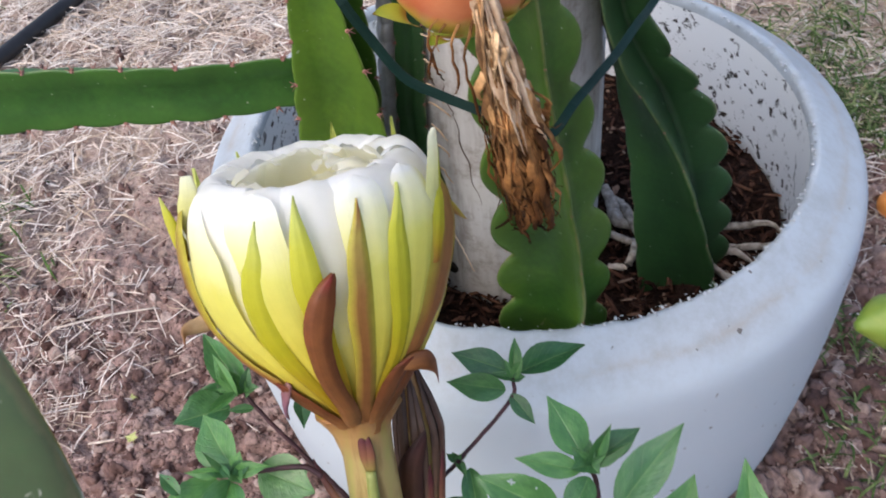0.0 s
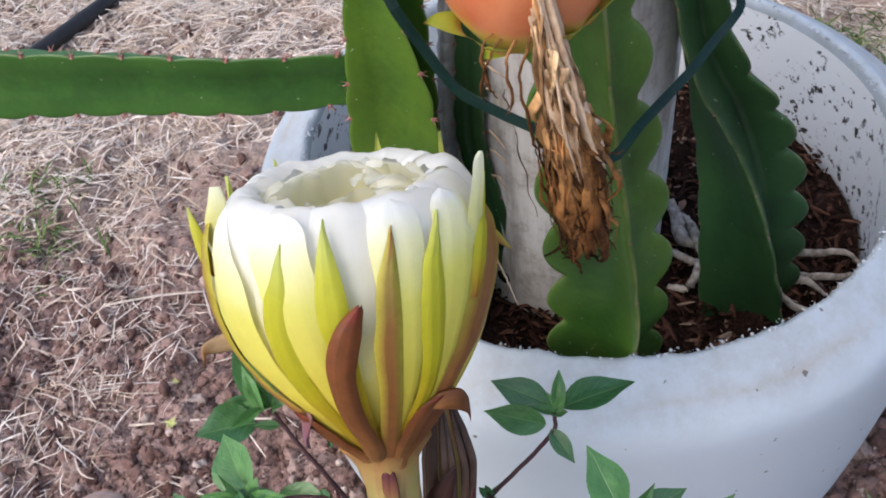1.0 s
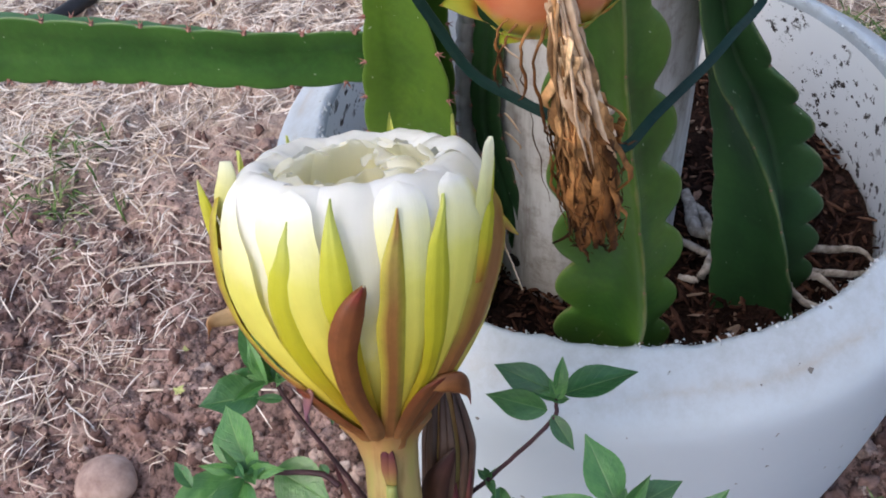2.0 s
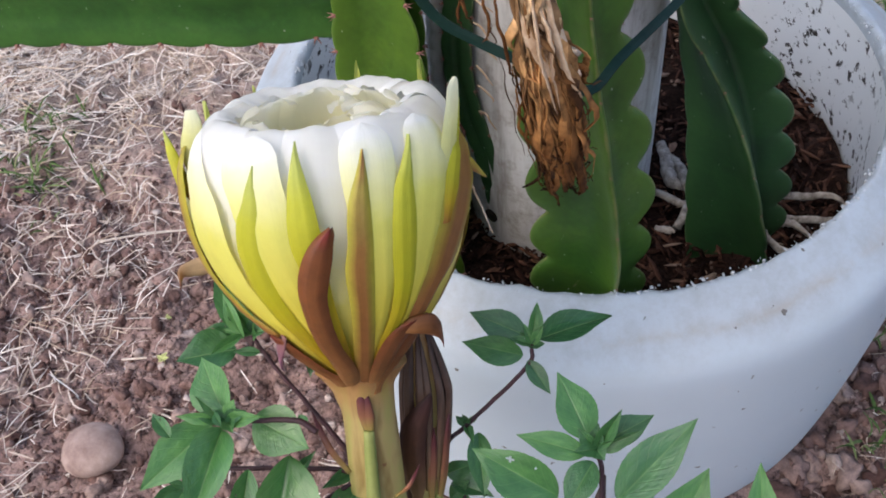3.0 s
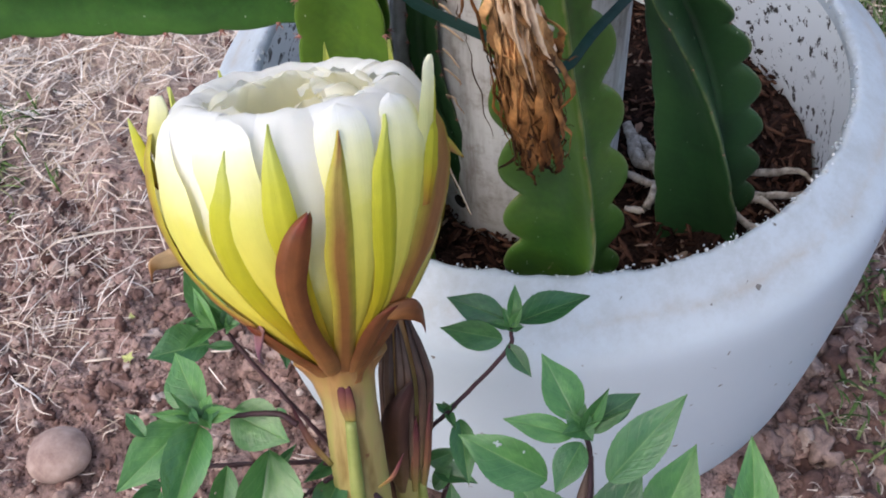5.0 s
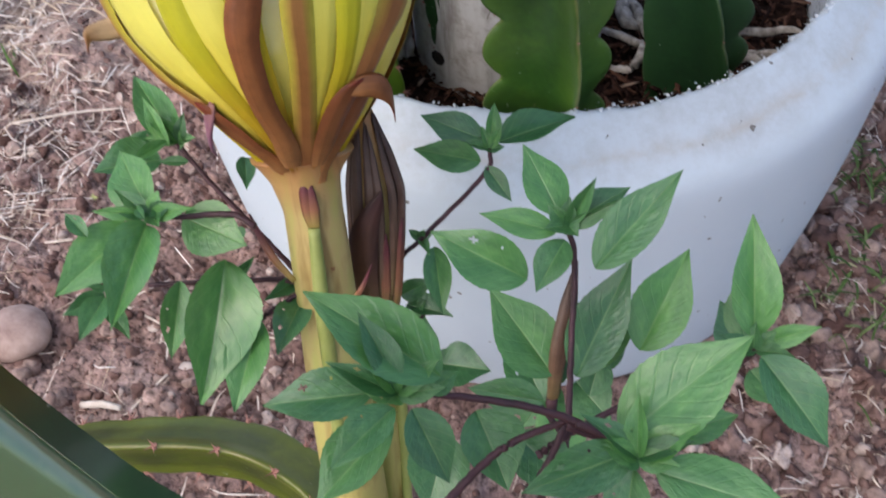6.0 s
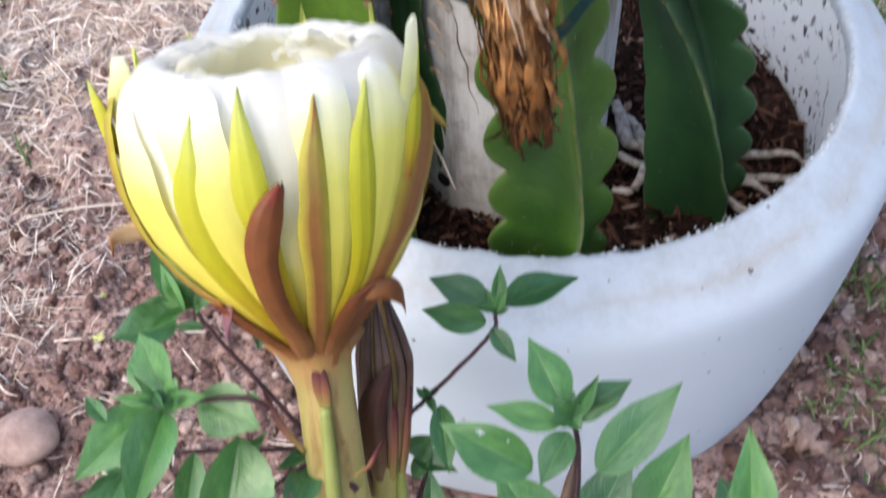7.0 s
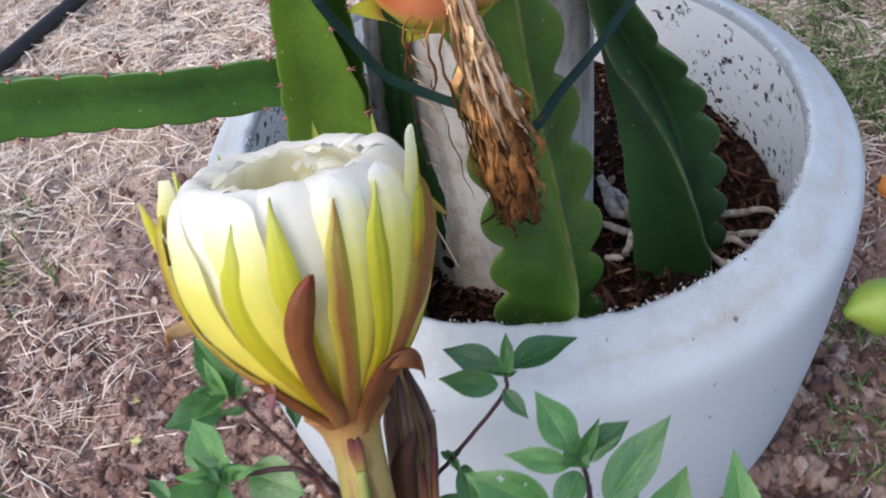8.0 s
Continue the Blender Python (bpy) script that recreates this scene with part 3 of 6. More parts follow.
def build_grass():
    rng = np.random.default_rng(37)
    kinds = [blade(b, 5, 0.5) for b in (0.15, 0.25, 0.35)]
    spots = []
    # (x, y, spread, blades, length)
    tufts = [(-0.61, 0.11, 0.05, 70, 0.03), (-0.62, 0.2, 0.04, 30, 0.03), (0.30, -0.02, 0.04, 60, 0.025), (0.27, -0.13, 0.04, 60, 0.022), (0.31, -0.2, 0.05, 90, 0.025), (0.35, -0.08, 0.05, 70, 0.026), (0.4, -0.2, 0.06, 60, 0.02), (0.36, -0.28, 0.06, 60, 0.02), (0.45, 0.0, 0.06, 60, 0.02), (-0.9, 0.75, 0.2, 60, 0.03)]
    for _ in range(70):
        tufts.append((rng.uniform(0.28, 0.8), rng.uniform(0.22, 1.0), 0.05, 45, 0.04))
    for cx, cy, spread, count, ln in tufts:
        for _ in range(count):
            x, y = rng.normal(cx, spread * 0.6), rng.normal(cy, spread * 0.6)
            if math.hypot(x, y) < 0.275:
                continue
            l = ln * rng.uniform(0.5, 1.3)
            m = Matrix.Translation((x, y, float(ground_height(x, y)) + l * 0.22)) @ Euler((rng.uniform(-0.4, 0.4), rng.uniform(-1.1, -0.2), rng.uniform(0, 6.28))).to_matrix().to_4x4() @ Matrix.Diagonal((l, rng.uniform(0.0016, 0.0034), l, 1))
            spots.append((int(rng.integers(0, 3)), m))
    ob = scatter_mesh("green_weeds", kinds, spots, GRASS)
    tagged(ob, "sparse short green grass and weeds in the dry soil", "grass", kind="stuff")


build_grass()


def build_rock(name, at, size, label):
    rng = np.random.default_rng(4)
    v, f = lump(rng, 4, 0.09)
    me = mesh_data(name, v * np.array(size), f)
    ob = part(name, me, ROCK, m=Matrix.Translation(at))
    tagged(ob, label, "stone")


build_rock("stone", (-0.4, -0.222, 0.015), (0.027, 0.0245, 0.021), "rounded pinkish brown stone lying on the soil")

hose = part("irrigation_hose", tube_mesh("irrigation_hose", [(-0.98, 0.02, 0.015), (-0.82, 0.33, 0.016), (-0.715, 0.55, 0.02), (-0.63, 0.8, 0.016), (-0.5, 1.25, 0.015)], 0.0115, 60, 14), HOSE)
tagged(hose, "black plastic irrigation hose lying across the straw", "hose")


# ---- the white pot, its soil and the pipe ----
def build_pot():
    pot = thing("planter_pot", (0, 0, 0), "large round white plastic planter with a ragged cut inner rim", "planter")
    prof = [(0.0, 0.0), (0.205, 0.0), (0.237, 0.002), (0.2455, 0.012), (0.2525, 0.07), (0.2575, 0.14), (0.259, 0.2), (0.2588, 0.222), (0.2575, 0.236), (0.2545, 0.2445), (0.249, 0.2505), (0.239, 0.2575), (0.228, 0.265), (0.2195, 0.2705), (0.2155, 0.2715), (0.2125, 0.268), (0.2118, 0.26), (0.2115, 0.245), (0.211, 0.2), (0.21, 0.14), (0.19, 0.13), (0.0, 0.13)]
    prof = np.array(prof)
    k = smooth_path(np.c_[prof, np.zeros(len(prof))][1:-1], 70)
    segs = 300
    rng = np.random.default_rng(8)
    rag = np.convolve(np.tile(rng.normal(0, 1, segs), 3), np.ones(3) / 3, "same")[segs : 2 * segs]
    verts = []
    for r, z, _ in k:
        lip = math.exp(-(((r - 0.2145) / 0.004) ** 2)) * (1 if z > 0.262 else 0)
        for j in range(segs):
            w = 2 * math.pi * j / segs
            wav = 1 + 0.0035 * math.sin(2 * w + 0.8) + 0.002 * math.sin(5 * w)
            rr = r * wav + lip * rag[j] * 0.0013
            verts.append((rr * math.cos(w) - 0.002, rr * math.sin(w), z + lip * rag[(j * 7) % segs] * 0.0009 + 0.0012 * math.sin(3 * w + 1) * (z > 0.2)))
    faces = grid_faces(len(k), segs, True)
    faces.append(tuple(range(segs))[::-1])
    faces.append(tuple(range((len(k) - 1) * segs, len(k) * segs)))
    part("pot_shell", mesh_data("pot_shell", verts, faces), POT, pot)
    kinds = [lump(rng, 1, 0.35) for _ in range(4)]
    spots = []
    for _ in range(1100):
        w = rng.uniform(0, 6.283)
        r = rng.normal(0.2135, 0.0015)
        spots.append((int(rng.integers(0, 4)), place(r * math.cos(w) - 0.002, r * math.sin(w), 0.2705 + rng.normal(0, 0.0008), 0.0003 + 0.0011 * rng.random() ** 3, rng)))
    burr = scatter_mesh("rim_burr", kinds, spots, PERLITE)
    attach(burr, pot)
    tagged(burr, "white crumbs of torn plastic on the inner rim", kind="stuff")


build_pot()

SOIL_Z = 0.166


def build_pot_soil():
    nr, na = 50, 140
    v = [(0, 0, SOIL_Z + 0.004)]
    for i in range(1, nr + 1):
        for j in range(na):
            r, w = 0.2095 * i / nr, 2 * math.pi * j / na
            x, y = r * math.cos(w) - 0.002, r * math.sin(w)
            h = 0.014 * (float(value_noise(np.array(x * 24), np.array(y * 24), 41)) - 0.5) + 0.011 * (float(value_noise(np.array(x * 80), np.array(y * 80), 43)) - 0.5)
            v.append((x, y, SOIL_Z + h))
    f = [(0, 1 + j, 1 + (j + 1) % na) for j in range(na)]
    for i in range(nr - 1):
        for j in range(na):
            a, b = 1 + i * na + j, 1 + i * na + (j + 1) % na
            f.append((a, a + na, b + na, b))
    soil = part("potting_soil", mesh_data("potting_soil", v, f), BARK_SOIL)
    tagged(soil, "dark brown potting soil with bark filling the planter", "soil")
    rng = np.random.default_rng(17)
    pieces = []
    for k in range(6):
        v, f = lump(rng, 1, 0.4, 0.12)
        me = mesh_data("bark_piece", v * np.array((1.0, 0.3 + 0.05 * k, 0.16)), f, None, False)
        me.materials.append(BARK)
        pieces.append(me)
    for k in range(150):
        x, y = rng.uniform(0.03, 0.2), rng.uniform(-0.16, 0.14)
        if k % 5 == 0:
            x, y = rng.uniform(-0.09, 0.0), rng.uniform(-0.2, -0.12)
        if math.hypot(x, y) > 0.2 or math.hypot(x + 0.017, y + 0.03) < 0.075:
            continue
        size = rng.uniform(0.003, 0.0085)
        m = Matrix.Translation((x, y, SOIL_Z + rng.uniform(0.003, 0.008))) @ Euler((rng.normal(0, 0.35), rng.normal(0, 0.3), rng.uniform(0, 6.28))).to_matrix().to_4x4() @ Matrix.Diagonal((size, size, size, 1))
        part("bark_piece", pieces[k % 6], None, soil, m=m)
    kinds = [lump(rng, 1, 0.3) for _ in range(5)]
    spots = []
    for _ in range(5200):
        r, w = 0.206 * math.sqrt(rng.random()), rng.uniform(0, 6.283)
        s = rng.uniform(0.0007, 0.0028)
        m = Matrix.Translation((r * math.cos(w), r * math.sin(w), SOIL_Z + rng.uniform(0.0, 0.008))) @ Euler((rng.uniform(-0.5, 0.5), rng.uniform(-0.5, 0.5), rng.uniform(0, 6.283))).to_matrix().to_4x4() @ Matrix.Diagonal((s * rng.uniform(1, 5.5), s * rng.uniform(0.5, 1.0), s * rng.uniform(0.3, 0.7), 1))
        spots.append((int(rng.integers(0, 5)), m))
    ob = scatter_mesh("bark_chips", kinds, spots, CHIP)
    tagged(ob, "dark reddish bark chips covering the potting soil", "bark chips", kind="stuff")


build_pot_soil()


def build_roots():
    def ring(c, rx, ry, ang, z, r, seed, gap=0.0):
        rng = np.random.default_rng(seed)
        pts = []
        for k in range(9):
            w = gap + (2 * math.pi - 2 * gap) * k / 8
            x, y = rx * math.cos(w), ry * math.sin(w)
            pts.append((c[0] + x * math.cos(ang) - y * math.sin(ang), c[1] + x * math.sin(ang) + y * math.cos(ang), z + rng.uniform(0, 0.006)))
        return tube_mesh("dead_root", pts, [r * 0.5, r * 1.3, r * 0.8, r * 1.2, r * 0.5], 40, 9, ref=(0, 0, 1), squash=0.62, lobes=3, lobe=0.12, wobble=r * 0.1, seed=seed)

    for c, rx, ry, ang, r, seed, gap in (((0.172, -0.049), 0.028, 0.0135, 0.05, 0.003, 1, 0.1), ((0.155, -0.079), 0.0165, 0.0125, -0.2, 0.003, 2, 0.35)):
        ob = part("dead_root", ring(c, rx, ry, ang, SOIL_Z + 0.011, r, seed, gap), ROOT)
        tagged(ob, "bleached dead curled root lying on the potting soil", "dead root", "dead roots in the planter")
    for pts, r in (([(0.063, 0.008, 0.186), (0.068, -0.008, 0.182), (0.071, -0.026, 0.18), (0.082, -0.03, 0.176)], 0.0055), ([(0.06, -0.072, 0.174), (0.073, -0.075, 0.177), (0.081, -0.062, 0.18), (0.082, -0.045, 0.176)], 0.0032), ([(0.072, 0.0, 0.18), (0.08, -0.02, 0.182), (0.086, -0.04, 0.176)], 0.004), ([(0.05, -0.03, 0.175), (0.07, -0.045, 0.179), (0.088, -0.052, 0.175)], 0.003)):
        ob = part("dead_root", tube_mesh("dead_root", pts, [r * 0.7, r, r * 1.1, r * 0.5], 20, 7, wobble=r * 0.1, seed=len(pts)), ROOT)
        tagged(ob, "bleached dead root lying on the potting soil", "dead root", "dead roots in the planter")


build_roots()


def build_pipe():
    c, r, top, wall = (-0.017, -0.03), 0.07, 1.05, 0.005
    pipe = thing("support_pipe", (c[0], c[1], SOIL_Z - 0.03), "weathered greyish white pipe standing in the planter as a support post", "support post")
    v, seg = [], 64
    zs = list(np.linspace(SOIL_Z - 0.03, top, 40))
    rings = [(r, z) for z in zs] + [(r - wall, top), (r - wall, SOIL_Z - 0.03)]
    for rr, z in rings:
        for j in range(seg):
            w = 2 * math.pi * j / seg
            k = rr * (1 + 0.012 * math.sin(3 * w + z * 9) + 0.006 * math.sin(7 * w))
            v.append((c[0] + k * math.cos(w), c[1] + k * math.sin(w), z))
    part("pipe_wall", mesh_data("pipe_wall", v, grid_faces(len(rings), seg, True)), POST, pipe)
    a = radians(230)
    d = Vector((math.cos(a), math.sin(a), 0))
    at = Vector((c[0], c[1], 0.192)) + d * (r + 0.0018)
    # a solid dark plug: the hole's inner shade is its colour
    hole = tube_mesh("drilled_hole", [tuple(at - d * 0.006), tuple(at - d * 0.003), tuple(at)], 0.0058, 4, 18, (0, 0, 1))
    part("drilled_hole", hole, RECESS_SHADE, pipe, "dark drilled hole")
    for k, (a0, z0, a1, z1) in enumerate(((-119, 0.345, -106, 0.27), (-124, 0.37, -119, 0.345), (-92, 0.31, -97, 0.24))):
        pts = []
        for i in range(9):
            f = i / 8
            w, z = radians(a0 + (a1 - a0) * f + 1.2 * math.sin(i * 1.9 + k)), z0 + (z1 - z0) * f
            kk = r * (1 + 0.012 * math.sin(3 * w + z * 9) + 0.006 * math.sin(7 * w))
            pts.append((c[0] + kk * math.cos(w), c[1] + kk * math.sin(w), z))
        part("crack", tube_mesh("crack", pts, [0.0002, 0.0006, 0.0004, 0.0002], 30, 6), CRACK, pipe, "thin brown crack")


build_pipe()


_ob = part("rootlet", tube_mesh("rootlet", [(-0.045, -0.268, 0.439), (-0.042, -0.274, 0.4365), (-0.04, -0.28, 0.431), (-0.035, -0.287, 0.424), (-0.03, -0.294, 0.416)], [0.0005, 0.0005, 0.0003], 30, 6, wobble=0.0001), DEAD_PALE)
tagged(_ob, "thin pale dry aerial root hanging before the post", "root")


# ---- cactus stems ----
def spine_mesh():
    rng = np.random.default_rng(3)
    v, f = lump(rng, 1, 0.2)
    vs, fs = [v * np.array((0.0016, 0.0016, 0.0011))], list(f)
    off = len(v)
    for k in range(4):
        w = k * 1.7 + 0.4
        tip = np.array((0.0032 * math.cos(w), 0.0032 * math.sin(w), 0.0042))
        base = [np.array((0.0007 * math.cos(w + q), 0.0007 * math.sin(w + q), 0.0)) for q in (0, 2.1, 4.2)]
        vs.append(np.array(base + [tip]))
        fs += [(off, off + 1, off + 3), (off + 1, off + 2, off + 3), (off + 2, off, off + 3)]
        off += 4
    me = mesh_data("areole", np.vstack(vs), fs, None, False)
    me.materials.append(SPINE)
    return me


AREOLE_MESH = spine_mesh()


def winged_stem(name, pts, wing, angles, mat, parent, label="", core=0.34, per_m=38, notch=0.14, twist=0.0, ref=(1, 0, 0), taper=(1, 1), n=None, thick=0.12, areoles=(0, 1, 2), spine=1.0, seed=0, scales=(1, 1, 1), notches=None):
    """A three-winged stem with scalloped margins. angles: the wings' directions, in degrees from ref."""
    length = float(np.sum(np.linalg.norm(np.diff(np.array(pts, float), axis=0), axis=1)))
    n = n or max(24, int(length * per_m * 9))
    path = smooth_path(pts, n)
    t, a, b = frames_along(path, ref)
    s = np.r_[0, np.cumsum(np.linalg.norm(np.diff(path, axis=0), axis=1))]
    tap = np.interp(np.linspace(0, 1, n), np.linspace(0, 1, len(taper)), taper)
    rng = np.random.default_rng(seed)
    phase = rng.uniform(0, 1, len(angles))
    order = sorted(range(len(angles)), key=lambda i: angles[i] % 360)
    section = [(0.42, -1.5, 0.35), (0.62, -1.0, 0.6), (0.78, -0.75, 0.78), (0.92, -0.5, 0.9), (0.985, -0.26, 0.975), (1.0, 0.0, 1.0), (0.985, 0.26, 0.975), (0.92, 0.5, 0.9), (0.78, 0.75, 0.78), (0.62, 1.0, 0.6), (0.42, 1.5, 0.35)]
    verts, uvs, spots = [], [], []
    for i in range(n):
        tw = twist * s[i] / s[-1]
        for o, k in enumerate(order):
            w = radians(angles[k] + tw)
            nx = radians(angles[order[(o + 1) % len(order)]] + tw)
            if nx <= w:
                nx += 2 * math.pi
            c = s[i] * per_m + phase[k]
            lobe = 1 - (notches[k] if notches else notch) * (1 - abs(math.sin(math.pi * c)) ** 0.7)
            R = wing * scales[k] * tap[i] * (1 + 0.05 * math.sin(c * 0.7 + k))
            out, side = math.cos(w) * a[i] + math.sin(w) * b[i], -math.sin(w) * a[i] + math.cos(w) * b[i]
            for rad, off, u in section:
                edge = min(max((rad - 0.5) / 0.45, 0), 1) ** 1.6
                verts.append(path[i] + out * R * rad * (1 + (lobe - 1) * edge) + side * off * thick * wing * tap[i])
                uvs.append((u, s[i]))
            mid = (w + nx) / 2
            verts.append(path[i] + (math.cos(mid) * a[i] + math.sin(mid) * b[i]) * core * wing * tap[i])
            uvs.append((0.0, s[i]))
            if k in areoles and i and int(c) > int((s[i - 1] * per_m + phase[k])) and tap[i] > 0.3:
                spots.append((path[i] + out * R * lobe * 0.99, out))
    ring = len(angles) * (len(section) + 1)
    faces = grid_faces(n, ring, True)
    faces.append(tuple(range(ring))[::-1])
    faces.append(tuple(range((n - 1) * ring, n * ring)))
    ob = part(name, mesh_data(name, verts, faces, uvs), mat, parent, label)
    if spine:
        for p, d in spots:
            q = Vector(d).to_track_quat("Z", "Y").to_matrix().to_4x4()
            part("areole", AREOLE_MESH, None, ob, m=Matrix.Translation(p) @ q @ Matrix.Diagonal((spine, spine, spine, 1)))
    return ob


cactus = thing("dragon_fruit_cactus", (0, -0.05, SOIL_Z), "green dragon fruit cactus with scalloped stems tied to a post", "cactus")
winged_stem("stem", [(0.015, -0.168, 0.15), (0.015, -0.18, 0.25), (0.014, -0.184, 0.31), (0.005, -0.184, 0.38), (-0.004, -0.18, 0.44), (-0.012, -0.17, 0.52), (-0.016, -0.155, 0.64)], 0.037, (190, 296, 20), CACTUS_MID, cactus, "broad light green stem with deeply scalloped margins", per_m=22, notch=0.36, thick=0.12, spine=0.4, seed=2, scales=(1.04, 0.86, 1.0), notches=(0.34, 0.08, 0.38), taper=(1, 1, 1, 0.96, 0.86, 0.8, 0.8))
winged_stem("stem", [(0.117, -0.078, 0.13), (0.112, -0.076, 0.2), (0.1, -0.072, 0.28), (0.08, -0.07, 0.35), (0.053, -0.08, 0.43), (0.036, -0.08, 0.6)], 0.037, (204, 325, 26), CACTUS_SHADED, cactus, "green scalloped stem leaning to the post, coloured dark for its shade", per_m=27, notch=0.26, twist=-128, thick=0.12, spine=0.4, seed=4, scales=(0.86, 0.95, 1.12), notches=(0.06, 0.08, 0.28), taper=(1, 1, 1, 0.95, 0.68, 0.65))
winged_stem("stem", [(-0.108, -0.11, 0.15), (-0.119, -0.112, 0.29), (-0.121, -0.112, 0.348), (-0.1205, -0.112, 0.389), (-0.123, -0.11, 0.446), (-0.124, -0.105, 0.56)], 0.036, (206, 332, 88), CACTUS_LIGHT, cactus, "upright light green stem with small pink spines", per_m=38, notch=0.07, spine=1.0, seed=6, core=0.2, taper=(0.9, 1.0, 0.95, 0.82, 0.5, 0.35), thick=0.1, scales=(0.86, 1.05, 1))
winged_stem("stem", [(-0.108, -0.082, 0.15), (-0.114, -0.082, 0.3), (-0.114, -0.08, 0.38), (-0.115, -0.08, 0.43), (-0.115, -0.08, 0.58)], 0.02, (200, 330, 90), CACTUS_MID, cactus, "green stem behind the light one", per_m=40, notch=0.1, spine=0.9, seed=7, core=0.3)
winged_stem("stem", [(-0.128, -0.095, 0.388), (-0.206, -0.11, 0.39), (-0.286, -0.11, 0.391), (-0.37, -0.11, 0.391), (-0.449, -0.11, 0.39), (-0.6, -0.11, 0.4)], 0.0275, (345, 197, 80), CACTUS_ARM, cactus, "long horizontal green stem with a gently waved edge", per_m=31, notch=0.1, ref=(0, 0, 1), thick=0.09, core=0.14, spine=1.15, seed=8, taper=(0.66, 0.8, 0.92, 0.98, 1, 1), scales=(0.92, 1.0, 0.9))
winged_stem("stem", [(-0.05, -0.075, 0.16), (-0.06, -0.08, 0.24), (-0.074, -0.08, 0.3), (-0.078, -0.08, 0.34), (-0.073, -0.08, 0.41), (-0.07, -0.08, 0.56)], 0.011, (200, 320, 80), CACTUS_SHADED, cactus, "thin green stem climbing beside the post, coloured dark for its shade", per_m=50, notch=0.12, spine=0.7, seed=10, thick=0.3)
winged_stem("stem", [(-0.093, -0.055, 0.16), (-0.096, -0.058, 0.3), (-0.092, -0.06, 0.37), (-0.087, -0.06, 0.42), (-0.08, -0.06, 0.56)], 0.0105, (150, 250, 350), CACTUS_DRY, cactus, "grey corky dry stem", per_m=70, notch=0.2, spine=0, seed=12, core=0.7, thick=0.4)


for _at, _size in (((0.021, -0.19, 0.303), (0.003, 0.0024, 0.0038)), ((0.107, -0.083, 0.226), (0.003, 0.0012, 0.0024)), ((-0.001, -0.221, 0.454), (0.0028, 0.0022, 0.0028))):
    _v, _f = lump(np.random.default_rng(61), 2, 0.3, 0.06)
    part("cork_scar", mesh_data("cork_scar", _v * np.array(_size), _f), AREOLE, cactus, "pale corky scar", Matrix.Translation(_at))

_rng = np.random.default_rng(77)
for _z in (0.3, 0.322, 0.338, 0.356, 0.371, 0.39, 0.408):
    _a = np.array((-0.066, -0.089, _z))
    _pts = [_a, _a + np.array((0.005, -0.004, -0.001)) + _rng.normal(0, 0.001, 3), _a + np.array((0.01, -0.005, -0.005)) + _rng.normal(0, 0.0015, 3), _a + np.array((0.012, -0.004, -0.011)) + _rng.normal(0, 0.002, 3)]
    part("aerial_root", tube_mesh("aerial_root", _pts, [0.0007, 0.0007, 0.0003], 14, 6), DEAD_PALE, cactus)


# ---- the tie strap ----
def strap(name, pts, width, thick, twist, label):
    path = smooth_path(pts, 70)
    t, a, b = frames_along(path, (0, 0, 1))
    v = []
    for i in range(len(path)):
        x0 = np.cross(t[i], np.array((0.1, -0.72, 0.68)))
        x0 /= np.linalg.norm(x0)
        y0 = np.cross(x0, t[i])
        w = radians(twist[0] + (twist[1] - twist[0]) * i / (len(path) - 1)) + 0.3 * math.sin(i * 0.23)
        x, y = math.cos(w) * x0 + math.sin(w) * y0, -math.sin(w) * x0 + math.cos(w) * y0
        for p, q in ((-1, -1), (-1, 1), (0, 1.5), (1, 1), (1, -1), (0, -0.6)):
            v.append(path[i] + x * p * width / 2 + y * q * thick / 2)
    f = grid_faces(len(path), 6, True) + [tuple(range(6))[::-1], tuple(range(len(v) - 6, len(v)))]
    return tagged(part(name, mesh_data(name, v, f, None, False), STRAP), label, "plant tie")


strap("tie_strap", [(-0.07, -0.02, 0.52), (-0.098, -0.13, 0.54), (-0.094, -0.2, 0.527), (-0.085, -0.216, 0.511), (-0.074, -0.216, 0.489), (-0.061, -0.217, 0.468), (-0.045, -0.218, 0.4575), (-0.023, -0.222, 0.4485), (-0.003, -0.226, 0.441), (0.008, -0.224, 0.4365), (0.02, -0.206, 0.441), (0.044, -0.158, 0.434), (0.059, -0.128, 0.4335), (0.0685, -0.108, 0.431), (0.0745, -0.09, 0.432), (0.068, -0.062, 0.44), (0.055, -0.03, 0.455), (0.05, 0.02, 0.465), (0.0, 0.048, 0.47)], 0.0047, 0.0012, (-15, 25), "dark green plastic strap tying the cactus stems to the post")


